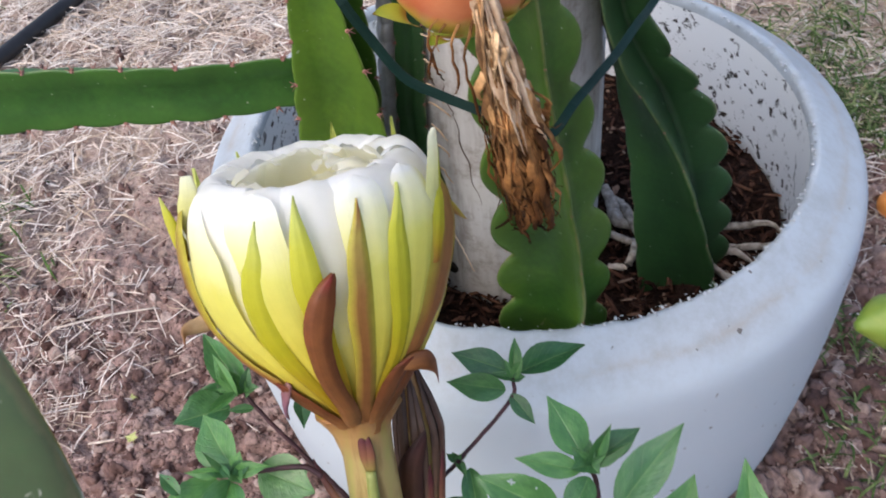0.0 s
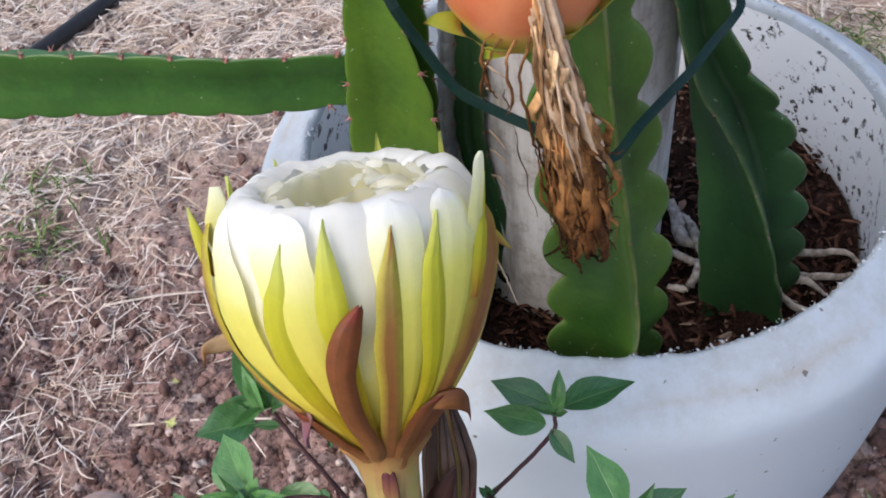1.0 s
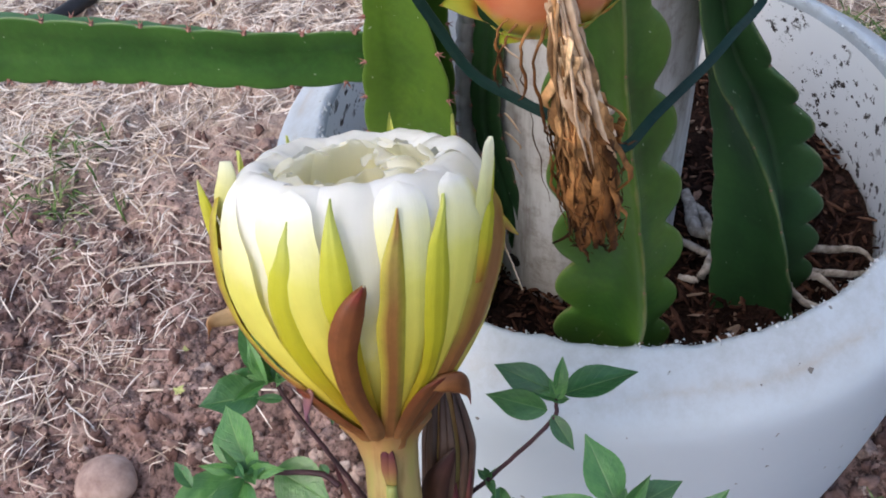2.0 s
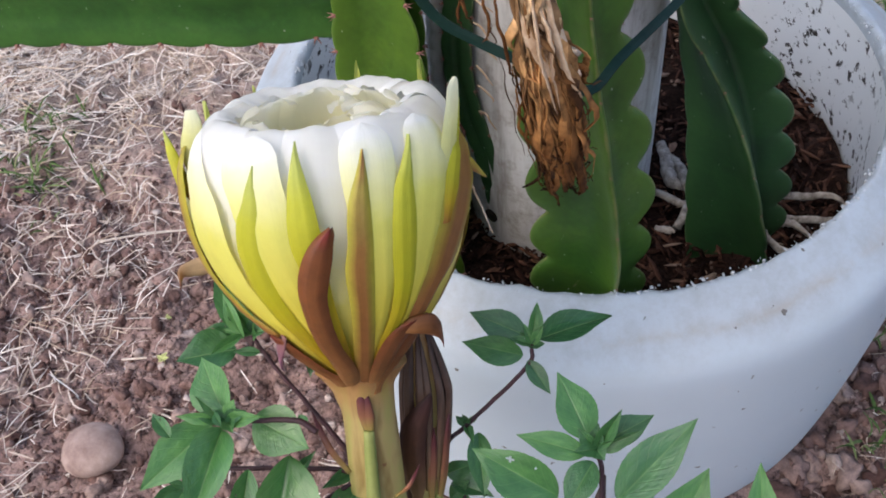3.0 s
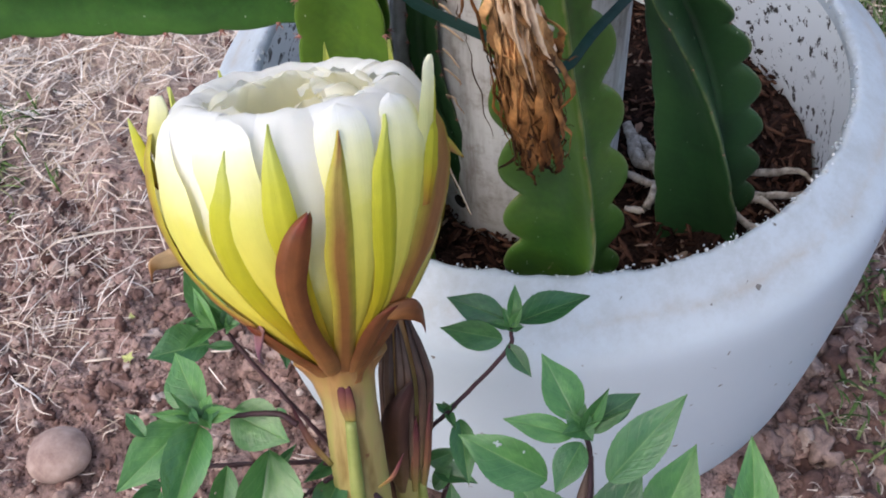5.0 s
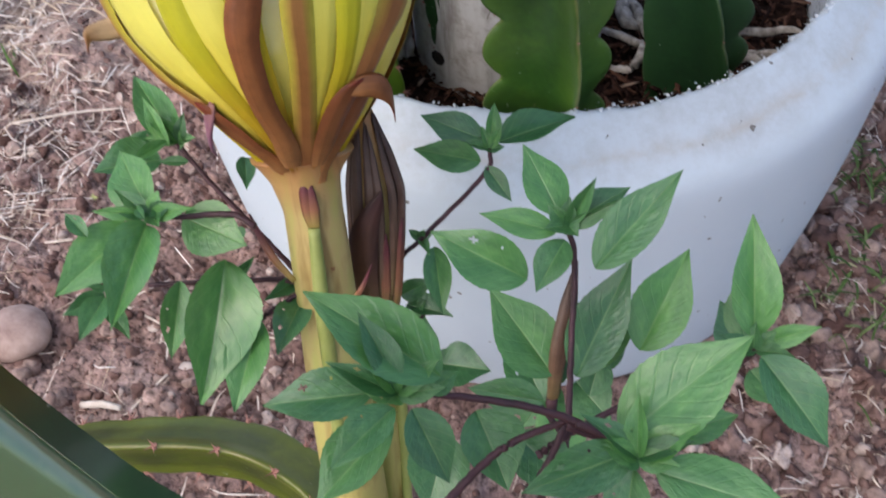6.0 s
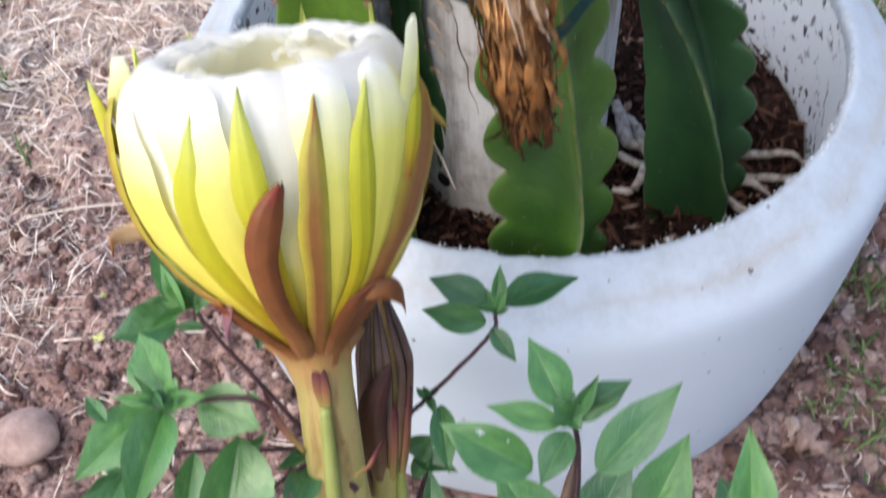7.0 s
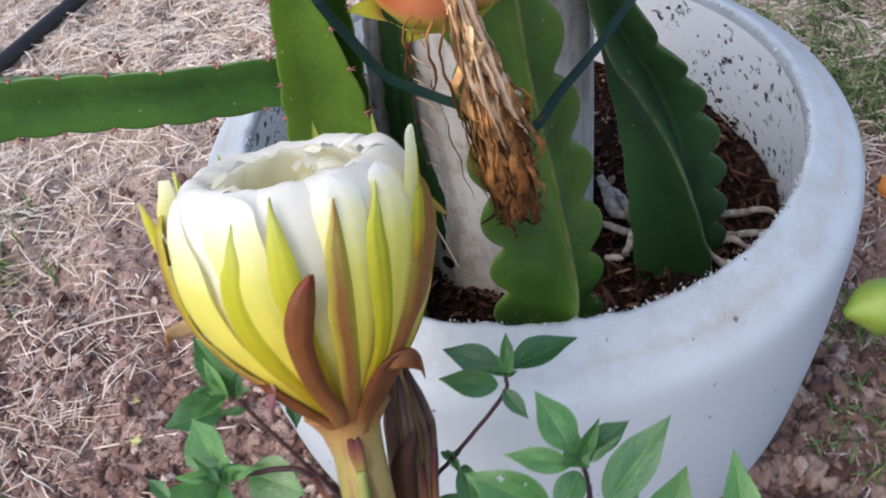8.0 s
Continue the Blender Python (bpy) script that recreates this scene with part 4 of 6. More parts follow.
# ---- fruit with its dried flower ----
def build_fruit():
    fruit = thing("dragon_fruit", (-0.022, -0.222, 0.5), "ripening orange dragon fruit with green scales and a dried flower", "fruit")
    c, rx, rz = np.array((-0.03, -0.222, 0.5365)), 0.033, 0.04
    v, uv = [], []
    for i in range(25):
        for j in range(36):
            p, w = math.pi * i / 24, 2 * math.pi * j / 36
            k = 1 + 0.03 * math.sin(5 * w + 2 * p)
            v.append(c + np.array((rx * k * math.sin(p) * math.cos(w), rx * k * math.sin(p) * math.sin(w), rz * math.cos(p))))
            uv.append((j / 36, i / 24))
    part("fruit_body", mesh_data("fruit_body", v, grid_faces(25, 36, True), uv), FRUIT, fruit)
    for w, p0, ln, out in ((205, 124, 0.026, 0.010), (250, 125, 0.02, 0.004), (300, 120, 0.022, 0.004), (345, 115, 0.028, 0.006), (225, 150, 0.016, 0.004), (320, 150, 0.018, 0.004), (40, 110, 0.025, 0.008)):
        vs, us = [], []
        for i in range(9):
            u = i / 8
            hw = 26 * (1 - u ** 1.6) * (0.75 + 0.5 * u)
            for j in range(7):
                q = j / 6 * 2 - 1
                a, b = radians(w + hw * q), radians(p0 - u * ln / rz * 57 * 0.55 + 8)
                k = 1.03 + out / rx * u * u + 0.03 * (1 - q * q)
                vs.append(c + np.array((rx * k * math.sin(b) * math.cos(a), rx * k * math.sin(b) * math.sin(a), rz * k * math.cos(b))))
                us.append((j / 6, u))
        part("fruit_scale", mesh_data("fruit_scale", vs, grid_faces(9, 7), us), P_SCALE, fruit)
    # the dried flower that hangs from the fruit's end: a pale neck, then curling brown shreds
    rng = np.random.default_rng(29)
    dry = tube_mesh("dried_flower", [(-0.021, -0.247, 0.533), (-0.018, -0.253, 0.512), (-0.013, -0.256, 0.492), (-0.008, -0.256, 0.475)], [0.0026, 0.003, 0.0022, 0.0006], 24, 11, lobes=4, lobe=0.3, wobble=0.0003, seed=2)
    dried = part("dried_flower", dry, DEAD_PALE, fruit, "shrivelled brown dried flower")
    for k in range(13):
        w = 2.4 * k
        q = np.array((math.cos(w), 0.6 * math.sin(w), 0)) * (0.0024 + 0.0016 * (k % 3))
        pts = [np.array((-0.026, -0.251, 0.556)) + q * 0.4, np.array((-0.022, -0.253, 0.534)) + q * 0.6, np.array((-0.017, -0.254, 0.51)) + q * 0.8, np.array((-0.012, -0.257, 0.49)) + q * 1.1 + rng.normal(0, 0.001, 3), np.array((-0.009, -0.256, 0.472)) + q * 1.5 + rng.normal(0, 0.0015, 3), np.array((-0.005 + 0.003 * math.cos(k), -0.255, 0.468 - 0.007 * (k % 4))) + q * 1.7]
        part("shred", tube_mesh("shred", pts, [0.0018, 0.0027, 0.003, 0.0022, 0.0006], 26, 8, squash=0.28, wobble=0.00025, seed=k + 300, ref=(math.cos(w), math.sin(w), 0.2)), DEAD if k % 4 == 3 else DEAD_PALE, dried)
    # added dark core; its colour stands for the shade in the gaps between shreds
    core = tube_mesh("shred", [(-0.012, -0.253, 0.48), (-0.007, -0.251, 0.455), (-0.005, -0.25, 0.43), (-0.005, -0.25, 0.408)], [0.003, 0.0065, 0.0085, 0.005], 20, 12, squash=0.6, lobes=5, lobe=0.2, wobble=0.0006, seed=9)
    part("shred", core, RECESS_SHADE, dried, "dark core coloured as shade between the shreds")
    for k in range(170):
        w = rng.uniform(0, 6.283)
        rr = 0.0128 * (0.3 + 0.7 * rng.random())
        low = rng.uniform(0.397, 0.43) if rng.random() < 0.75 else rng.uniform(0.43, 0.465)
        u0 = rng.uniform(0, 0.7)
        top = np.array((-0.021 + 0.012 * u0, -0.254 - 0.003 * u0, 0.528 - 0.045 * u0)) + rng.normal(0, 0.0022, 3)
        end = np.array((-0.0035 + rr * math.cos(w), -0.25 + 0.6 * rr * math.sin(w), low))
        side = np.array((math.cos(w), 0.6 * math.sin(w), 0)) * rr
        pts = [top]
        for f, o in ((0.25, 0.1), (0.45, 0.3), (0.62, 0.35), (0.78, 0.25), (0.9, 0.1)):
            pts.append(top + (end - top) * f + side * o + rng.normal(0, 0.0021, 3) * np.array((1, 0.7, 0.6)))
        pts += [end, end + rng.normal(0, 0.003, 3) * np.array((1, 1, 0.4))]
        r = 0.0005 + 0.0018 * rng.random() ** 1.8
        turn = rng.normal(0, 1, 3) * 0.5 + np.array((-math.sin(w), math.cos(w), 0)) * 1.2
        me = tube_mesh("shred", pts, [r, r * 1.5, r * 0.9, r * 1.4, r * 0.8, r * 0.3], 32, 8, squash=0.2, wobble=0.0003, seed=k, ref=turn)
        part("shred", me, DEAD, dried)
    for pts in ([(-0.026, -0.255, 0.556), (-0.03, -0.245, 0.527), (-0.04, -0.254, 0.512), (-0.045, -0.252, 0.497), (-0.0435, -0.25, 0.487)], [(-0.026, -0.255, 0.556), (-0.028, -0.247, 0.525), (-0.034, -0.256, 0.51), (-0.033, -0.254, 0.49), (-0.036, -0.252, 0.482)], [(-0.026, -0.255, 0.556), (-0.031, -0.246, 0.528), (-0.043, -0.253, 0.515), (-0.0425, -0.253, 0.5), (-0.039, -0.25, 0.489)], [(-0.026, -0.255, 0.556), (-0.024, -0.25, 0.525), (-0.029, -0.259, 0.505), (-0.026, -0.257, 0.48), (-0.023, -0.255, 0.463)]):
        part("shred", tube_mesh("shred", pts, [0.0006, 0.0009, 0.0006, 0.0008, 0.0002], 30, 6, squash=0.4, wobble=0.0004, seed=5), DEAD, dried)


build_fruit()


# ---- the flower ----
O = np.array((-0.085, -0.3375, 0.367))
AX = np.array((-0.11, 0.57, 1.0))
AX /= np.linalg.norm(AX)
FR = np.array((0.09, -0.28, 0.27))
FR -= (FR @ AX) * AX
FR /= np.linalg.norm(FR)
RT = np.cross(-FR, AX)
BOWL_H = (-0.004, 0.0, 0.006, 0.014, 0.022, 0.032, 0.045, 0.06, 0.078, 0.09, 0.102, 0.11, 0.116, 0.119, 0.122)
BOWL_R = (0.011, 0.0125, 0.0175, 0.0245, 0.031, 0.038, 0.0455, 0.0515, 0.0555, 0.0563, 0.0548, 0.0515, 0.0472, 0.0435, 0.0385)


def bowl(h, theta, r):
    """A point of the flower's bowl, which is a little fuller on one side."""
    d = math.atan2(math.sin(theta + 1.5), math.cos(theta + 1.5))
    k = min(max((h - 0.025) / 0.05, 0.0), 1.0)
    r += 0.0042 * k * k * (3 - 2 * k) * math.exp(-((d / 0.75) ** 2)) * min(r / 0.045, 1.0)
    return O + AX * h + r * (FR * math.cos(theta) + RT * math.sin(theta))


def petal(name, angle, half, h0, h1, off, mat, parent, point=2.0, foot=0.5, curl=0.0, cup=0.002, bowed=0.0, free=0.0, rough=0.0, seed=0, label="", nu=24, nv=11):
    """A petal on the bowl: half, its half width in degrees; point: how blunt its tip is; curl: metres that its tip bends outwards;
    free: the height from which it no longer follows the bowl inwards."""
    rng = np.random.default_rng(seed)
    ph = rng.uniform(0, 6, 4)
    v, uv = [], []
    for i in range(nu):
        u = 1 - (1 - i / (nu - 1)) ** 1.7
        h = h0 + (h1 - h0) * u
        wide = (foot + (1 - foot) * math.sin(min(u / 0.55, 1) * math.pi / 2)) * max(1 - u ** point, 0.0) ** (0.85 if point < 5 else 0.5 if point < 10 else 0.33)
        R = float(np.interp(min(h, free) if free else h, BOWL_H, BOWL_R)) + off
        bend = curl * max(u - 0.62, 0) ** 2 / 0.145
        for j in range(nv):
            q = j / (nv - 1) * 2 - 1
            th = radians(angle + bowed * u * u + half * wide * q)
            r = R + bend + cup * (1 - q * q) + rough * (math.sin(3 * q + ph[0] + 3 * u) + 0.6 * math.sin(7 * q + ph[1])) * u
            hh = h + rough * 0.8 * math.sin(4 * q + ph[2]) * u - (curl * 0.5 * max(u - 0.7, 0) ** 2 / 0.09 if curl > 0.006 else 0)
            v.append(bowl(hh, th, max(r, 0.002)))
            uv.append((j / (nv - 1), u))
    return part(name, mesh_data(name, v, grid_faces(nu, nv), uv), mat, parent, label)


def leaf_on(name, rows, off, mat, parent, blunt=False, out=0.0, free=0.0, cup=0.0016, label="", nu=30, nv=11):
    """A petal on the bowl through rows of (height, angle, half width), from foot to tip; out: how far its tip stands off."""
    k = smooth_path(rows, nu)
    v, uv = [], []
    for i, (h, a, w) in enumerate(k):
        u = i / (nu - 1)
        if blunt and u > 0.87:
            w *= math.sqrt(max(1 - ((u - 0.87) / 0.13) ** 2, 0.0)) * 0.97 + 0.03
        R = float(np.interp(min(h, free) if free else h, BOWL_H, BOWL_R)) + off + out * max((u - 0.45) / 0.55, 0) ** 1.6
        for j in range(nv):
            q = j / (nv - 1) * 2 - 1
            r = R + cup * (1 - q * q) - 0.0004 * math.exp(-((q / 0.16) ** 2))
            v.append(bowl(h, radians(a + max(w, 0.2) * q), r))
            uv.append((j / (nv - 1), u))
    return part(name, mesh_data(name, v, grid_faces(nu, nv), uv), mat, parent, label)


def folded_petal(name, angle, half, prof, mat, parent, ruffle=0.001, seed=0, nu=34, nv=15):
    """A broad petal whose rounded tip folds in over the flower's mouth. prof: (height, radius) from foot to tip."""
    rng = np.random.default_rng(seed)
    ph = rng.uniform(0, 6.28, 4)
    k = smooth_path([(h, r, 0.0) for h, r in prof], nu)
    drop = 0.0036 * math.cos(radians(angle))
    v, uv = [], []
    for i, (h, r, _) in enumerate(k):
        u = i / (nu - 1)
        wide = 0.6 + 0.4 * math.sin(min(u / 0.5, 1) * math.pi / 2)
        if u > 0.8:
            wide *= 0.62 + 0.38 * math.sqrt(max(1 - ((u - 0.8) / 0.2) ** 3, 0.0))
        wave = ruffle * max(u - 0.45, 0) / 0.55
        for j in range(nv):
            q = j / (nv - 1) * 2 - 1
            th = radians(angle + 3 * math.sin(ph[0]) * u + half * wide * q)
            rr = r + 0.0022 * (1 - q * q) + wave * (math.sin(3.5 * q + ph[1] + 4 * u) + 0.7 * math.sin(8 * q + ph[2]))
            hh = h - drop * u + wave * (0.9 * math.sin(4.5 * q + ph[3]) + 0.5 * math.sin(11 * q + ph[0])) - 0.0022 * u ** 3 * q * q
            v.append(bowl(hh, th, max(rr, 0.002)))
            uv.append((j / (nv - 1), u))
    return part(name, mesh_data(name, v, grid_faces(nu, nv), uv), mat, parent)


def build_flower():
    fl = thing("cactus_flower", (-0.076, -0.41, 0.11), "half open white dragon fruit flower with yellow-green and brown outer petals", "flower")
    base = [tuple(O + AX * 0.006), tuple(O - AX * 0.004), (-0.083, -0.345, 0.35), (-0.0805, -0.362, 0.316), (-0.078, -0.382, 0.276), (-0.076, -0.4, 0.225), (-0.076, -0.41, 0.16), (-0.076, -0.41, 0.1)]
    me = tube_mesh("flower_tube", base[::-1], [0.016, 0.0155, 0.0145, 0.0135, 0.0125, 0.0118, 0.0135, 0.02], 60, 20, (1, 0, 0), 1.0, 5, 0.05)
    part("flower_tube", me, TUBE, fl, "ribbed olive green flower tube")
    # hidden cup that the inner petals stand in
    v, uv = [], []
    for i in range(12):
        h = 0.004 + 0.03 * i / 11
        for j in range(28):
            v.append(bowl(h, 2 * math.pi * j / 28, float(np.interp(h, BOWL_H, BOWL_R)) - 0.007))
            uv.append((j / 28, 0.1 + 0.5 * i / 11))
    f = grid_faces(12, 28, True) + [tuple(range(28))]
    part("petal_cup", mesh_data("petal_cup", v, f, uv), P_WHITE, fl)
    # petals from the heart outwards: angles, half width, ruffle, profile from foot to tip
    rings = (
        ("inner_petal", P_CREAM, (20, 95, 170, 240, 310), 50, 0.0012, [(0.045, 0.006), (0.07, 0.017), (0.088, 0.0215), (0.1, 0.0205), (0.107, 0.0165)]),
        ("inner_petal", P_CREAM, (62, 108, 150), 30, 0.0019, [(0.05, 0.02), (0.08, 0.03), (0.103, 0.0285), (0.1125, 0.0225), (0.116, 0.0155), (0.115, 0.009)]),
        ("inner_petal", P_CREAM, (-165, -118, -70, -22, 30, 78, 128, 172), 34, 0.0011, [(0.03, 0.024), (0.06, 0.0345), (0.09, 0.0355), (0.106, 0.0335), (0.1155, 0.029), (0.1185, 0.0245)]),
        ("white_petal", P_WHITE, (-172, -133, -96, -66, -38), 25, 0.0009, [(0.006, 0.0145), (0.03, 0.0315), (0.06, 0.0465), (0.09, 0.0496), (0.106, 0.0472), (0.1155, 0.0425), (0.1203, 0.037), (0.12, 0.0325), (0.117, 0.0295)]),
        ("white_petal", P_WHITE, (0, 33, 68, 104, 143), 25, 0.0009, [(0.006, 0.0145), (0.03, 0.0315), (0.06, 0.0468), (0.09, 0.0498), (0.1065, 0.0475), (0.1165, 0.0425), (0.1213, 0.0368), (0.1208, 0.031), (0.118, 0.027)]),
    )
    for name, mat, angles, half, ruffle, prof in rings:
        for k, ang in enumerate(angles):
            lift = 0.0014 * (k % 2) * (mat is P_WHITE)
            folded_petal(name, ang, half, [(h + lift * 0.5, r + lift + 0.001) for h, r in prof], mat, fl, ruffle, seed=k + len(prof) * 10 + len(angles))
    for a, hw, top, bow in ((114, 13, 0.116, 0), (150, 13, 0.117, 0), (-95, 12, 0.115, -2), (-128, 13, 0.116, 0), (-165, 13, 0.116, 0)):
        petal("pale_petal", a, hw, 0.002, top, -0.0004, P_PALE, fl, 6, 0.7, -0.002, 0.0014, bow, rough=0.0004, seed=int(abs(a)))
    for a, hw, top, bow in ((165, 8, 0.129, 0), (125, 6, 0.129, 4), (-142, 7, 0.124, 0), (-112, 7, 0.123, 0)):
        petal("yellow_tepal", a, hw, 0.0, top, 0.0008, P_GREEN, fl, 3.2, 0.85, 0.0, 0.0016, bow, free=0.112)
    for a in (104, 130, -108, -132):
        petal("brown_tepal", a, 12, -0.002, 0.095, 0.001, P_BROWN, fl, 3.4, 0.9, 0.0, 0.0016, 0)
    # broad petals and narrow tepals, each by (height, angle, half width) from its foot to its tip
    leaf_on("pale_petal", [(0.002, -25, 7), (0.036, -36, 8), (0.05, -46, 9), (0.063, -54, 12), (0.078, -57, 12), (0.094, -57, 10), (0.108, -64, 7), (0.117, -71, 5)], -0.0002, P_PALE, fl, True)
    leaf_on("pale_petal", [(0.0, -8, 6), (0.045, -16, 7), (0.066, -22, 8), (0.08, -25, 10), (0.095, -27, 12), (0.108, -31, 13), (0.1185, -32, 12)], 0.0006, P_PALE, fl, True)
    leaf_on("pale_petal", [(0.0, 6, 5), (0.047, 14, 6), (0.0694, 15, 8), (0.088, 15, 9), (0.107, 16, 11), (0.1195, 18, 11)], 0.0006, P_PALE, fl, True)
    leaf_on("pale_petal", [(0.0, 14, 5), (0.047, 29, 5), (0.0634, 33, 6.5), (0.085, 37, 9), (0.1, 41, 11), (0.112, 45, 11), (0.1185, 47, 9)], 0.0006, P_PALE, fl, True)
    leaf_on("yellow_tepal", [(0.002, -12, 5), (0.03, -22, 5.2), (0.05, -30, 5.8), (0.066, -33, 5.8), (0.083, -32.5, 5.6), (0.0965, -29.5, 4), (0.1096, -28, 0.3)], 0.0012, P_GREEN, fl)
    leaf_on("yellow_tepal", [(0.002, -5, 5), (0.05, -9, 5), (0.068, -9.5, 5), (0.0825, -10.5, 6), (0.0995, -10.7, 4.2), (0.1165, -11.7, 0.3)], 0.0012, P_GREEN, fl)
    leaf_on("yellow_tepal", [(0.0, 10, 5), (0.025, 18, 4.8), (0.045, 24.5, 4.6), (0.06, 26, 5), (0.0775, 26, 5.4), (0.0955, 27.5, 4.2), (0.105, 31, 2.4), (0.1133, 36, 0.4)], 0.0014, P_GREEN, fl)
    # long tips that stand clear of the bowl
    for pts, radii, mat, nm in (([(0.098, -80, 0.05), (0.109, -84, 0.0505), (0.117, -83, 0.048), (0.1243, -83, 0.0475)], [0.002, 0.0034, 0.0036, 0.0038, 0.0034, 0.0022], P_TIP, "pale_petal"), ([(0.09, -82, 0.0525), (0.0965, -84, 0.0555), (0.107, -87, 0.058), (0.1165, -90, 0.0603)], [0.002, 0.0027, 0.0021, 0.0003], P_GREEN, "yellow_tepal")):
        p = [tuple(bowl(h, radians(a), r)) for h, a, r in pts]
        part(nm, tube_mesh(nm, p, radii, 24, 12, tuple(RT), 0.28), mat, fl)
    leaf_on("pale_petal", [(0.06, 46, 6), (0.09, 52, 7), (0.11, 58, 7), (0.12, 61, 6), (0.1295, 62, 5)], 0.0, P_TIP, fl, True, out=0.001, free=0.102)
    leaf_on("yellow_tepal", [(0.078, 46, 2.5), (0.092, 52, 5), (0.108, 61, 4), (0.121, 66, 0.5)], 0.0012, P_GREEN, fl, free=0.105)
    leaf_on("brown_tepal", [(0.0065, 5, 8), (0.012, 5, 9), (0.0255, 6, 6.6), (0.0485, 7.2, 5.2), (0.068, 7.4, 5.5), (0.079, 8.7, 4.7), (0.0945, 10, 3.9), (0.112, 14.5, 0.3)], 0.0022, P_BROWN, fl)
    leaf_on("brown_tepal", [(-0.001, -30, 8), (0.03, -45, 8), (0.044, -62, 7), (0.06, -77, 10), (0.08, -79, 11), (0.1, -80, 9), (0.112, -86, 1)], 0.0006, P_BROWN, fl)
    leaf_on("brown_tepal", [(0.0, 25, 8), (0.044, 38.5, 6.5), (0.059, 46, 10), (0.078, 54, 13), (0.09, 59, 14), (0.1, 63, 11), (0.108, 66, 5), (0.113, 67, 0.8)], 0.001, P_BROWN, fl)
    # short fleshy bracts round the foot
    leaf_on("red_bract", [(0.0075, -9, 8), (0.013, -8, 9), (0.021, -8, 7.4), (0.036, -11.5, 5.9), (0.056, -11.7, 5.4), (0.067, -9.8, 5.9), (0.0755, -7, 5.4), (0.0807, -5, 4.3), (0.085, -2.6, 2.8), (0.088, -0.6, 0.5)], 0.004, P_RED, fl, cup=0.003)
    leaf_on("red_bract", [(0.004, -26, 10), (0.009, -25, 11), (0.017, -32, 8), (0.026, -38, 8), (0.034, -42, 5), (0.038, -44, 1)], 0.003, P_RED, fl)
    leaf_on("red_bract", [(0.0055, 16, 7), (0.012, 18, 8.5), (0.024, 21, 8), (0.033, 25, 7.5), (0.038, 29, 6), (0.040, 32, 3)], 0.0035, P_RED, fl)
    leaf_on("red_bract", [(-0.004, 26, 12), (0.015, 33, 9), (0.03, 38, 7), (0.04, 41, 1)], 0.002, P_RED, fl)

    def hook(pts, radii, mat, label):
        p = [tuple(bowl(h, radians(a), r)) for h, a, r in pts]
        part("curled_bract", tube_mesh("curled_bract", p, radii, 24, 10, tuple(AX), 0.4, 2, 0.1), mat, fl, label)

    hook([(0.0355, 25, 0.043), (0.0372, 32, 0.0455), (0.036, 40, 0.047), (0.0315, 47, 0.0465), (0.025, 53, 0.0445), (0.0185, 58, 0.0425)], [0.001, 0.0036, 0.004, 0.0032, 0.0016, 0.0002], P_RED, "curled red-brown bract")
    hook([(0.064, -76, 0.049), (0.0625, -78, 0.0555), (0.0615, -77, 0.063), (0.056, -74, 0.0655)], [0.004, 0.0036, 0.0024, 0.0005], P_TAN, "tan curled dry bract")
    hook([(0.097, 62, 0.053), (0.0945, 69, 0.057), (0.086, 79, 0.0615)], [0.003, 0.0024, 0.0004], P_BROWN, "brown curled bract tip")
    hook([(0.037, -38, 0.0425), (0.029, -45, 0.0415), (0.02, -55, 0.0375), (0.013, -63, 0.034)], [0.0015, 0.0032, 0.0026, 0.0004], P_MAUVE, "purple bract")

    def small_bract(pts, r, mat=P_PURPLE):
        part("small_bract", tube_mesh("small_bract", pts, [r, r * 1.25, r, r * 0.25], 16, 8, (1, 0, 0), 0.45), mat, fl, "purple-tipped bract on the tube")

    for dx, top in ((-0.0011, 0.0), (0.0011, -0.0008)):
        small_bract([(-0.0800 + dx * 0.4, -0.3572, 0.352), (-0.0806 + dx, -0.3548, 0.3605), (-0.0811 + dx * 1.1, -0.3522, 0.3680 + top), (-0.0814 + dx, -0.3492, 0.3735 + top)], 0.0021)
    small_bract([(-0.091, -0.366, 0.327), (-0.099, -0.361, 0.336), (-0.105, -0.354, 0.343), (-0.108, -0.35, 0.351)], 0.0014)
    small_bract([(-0.069, -0.373, 0.322), (-0.063, -0.372, 0.33), (-0.06, -0.369, 0.335), (-0.057, -0.366, 0.342)], 0.0009)
    part("rib", tube_mesh("rib", [(-0.076, -0.408, 0.24), (-0.0768, -0.3945, 0.28), (-0.078, -0.3785, 0.318), (-0.079, -0.3675, 0.338), (-0.0799, -0.3580, 0.353)], [0.003, 0.0034, 0.0034, 0.003, 0.0024], 24, 12, (1, 0, 0)), RIB, fl, "pale green rib below a bract")


build_flower()


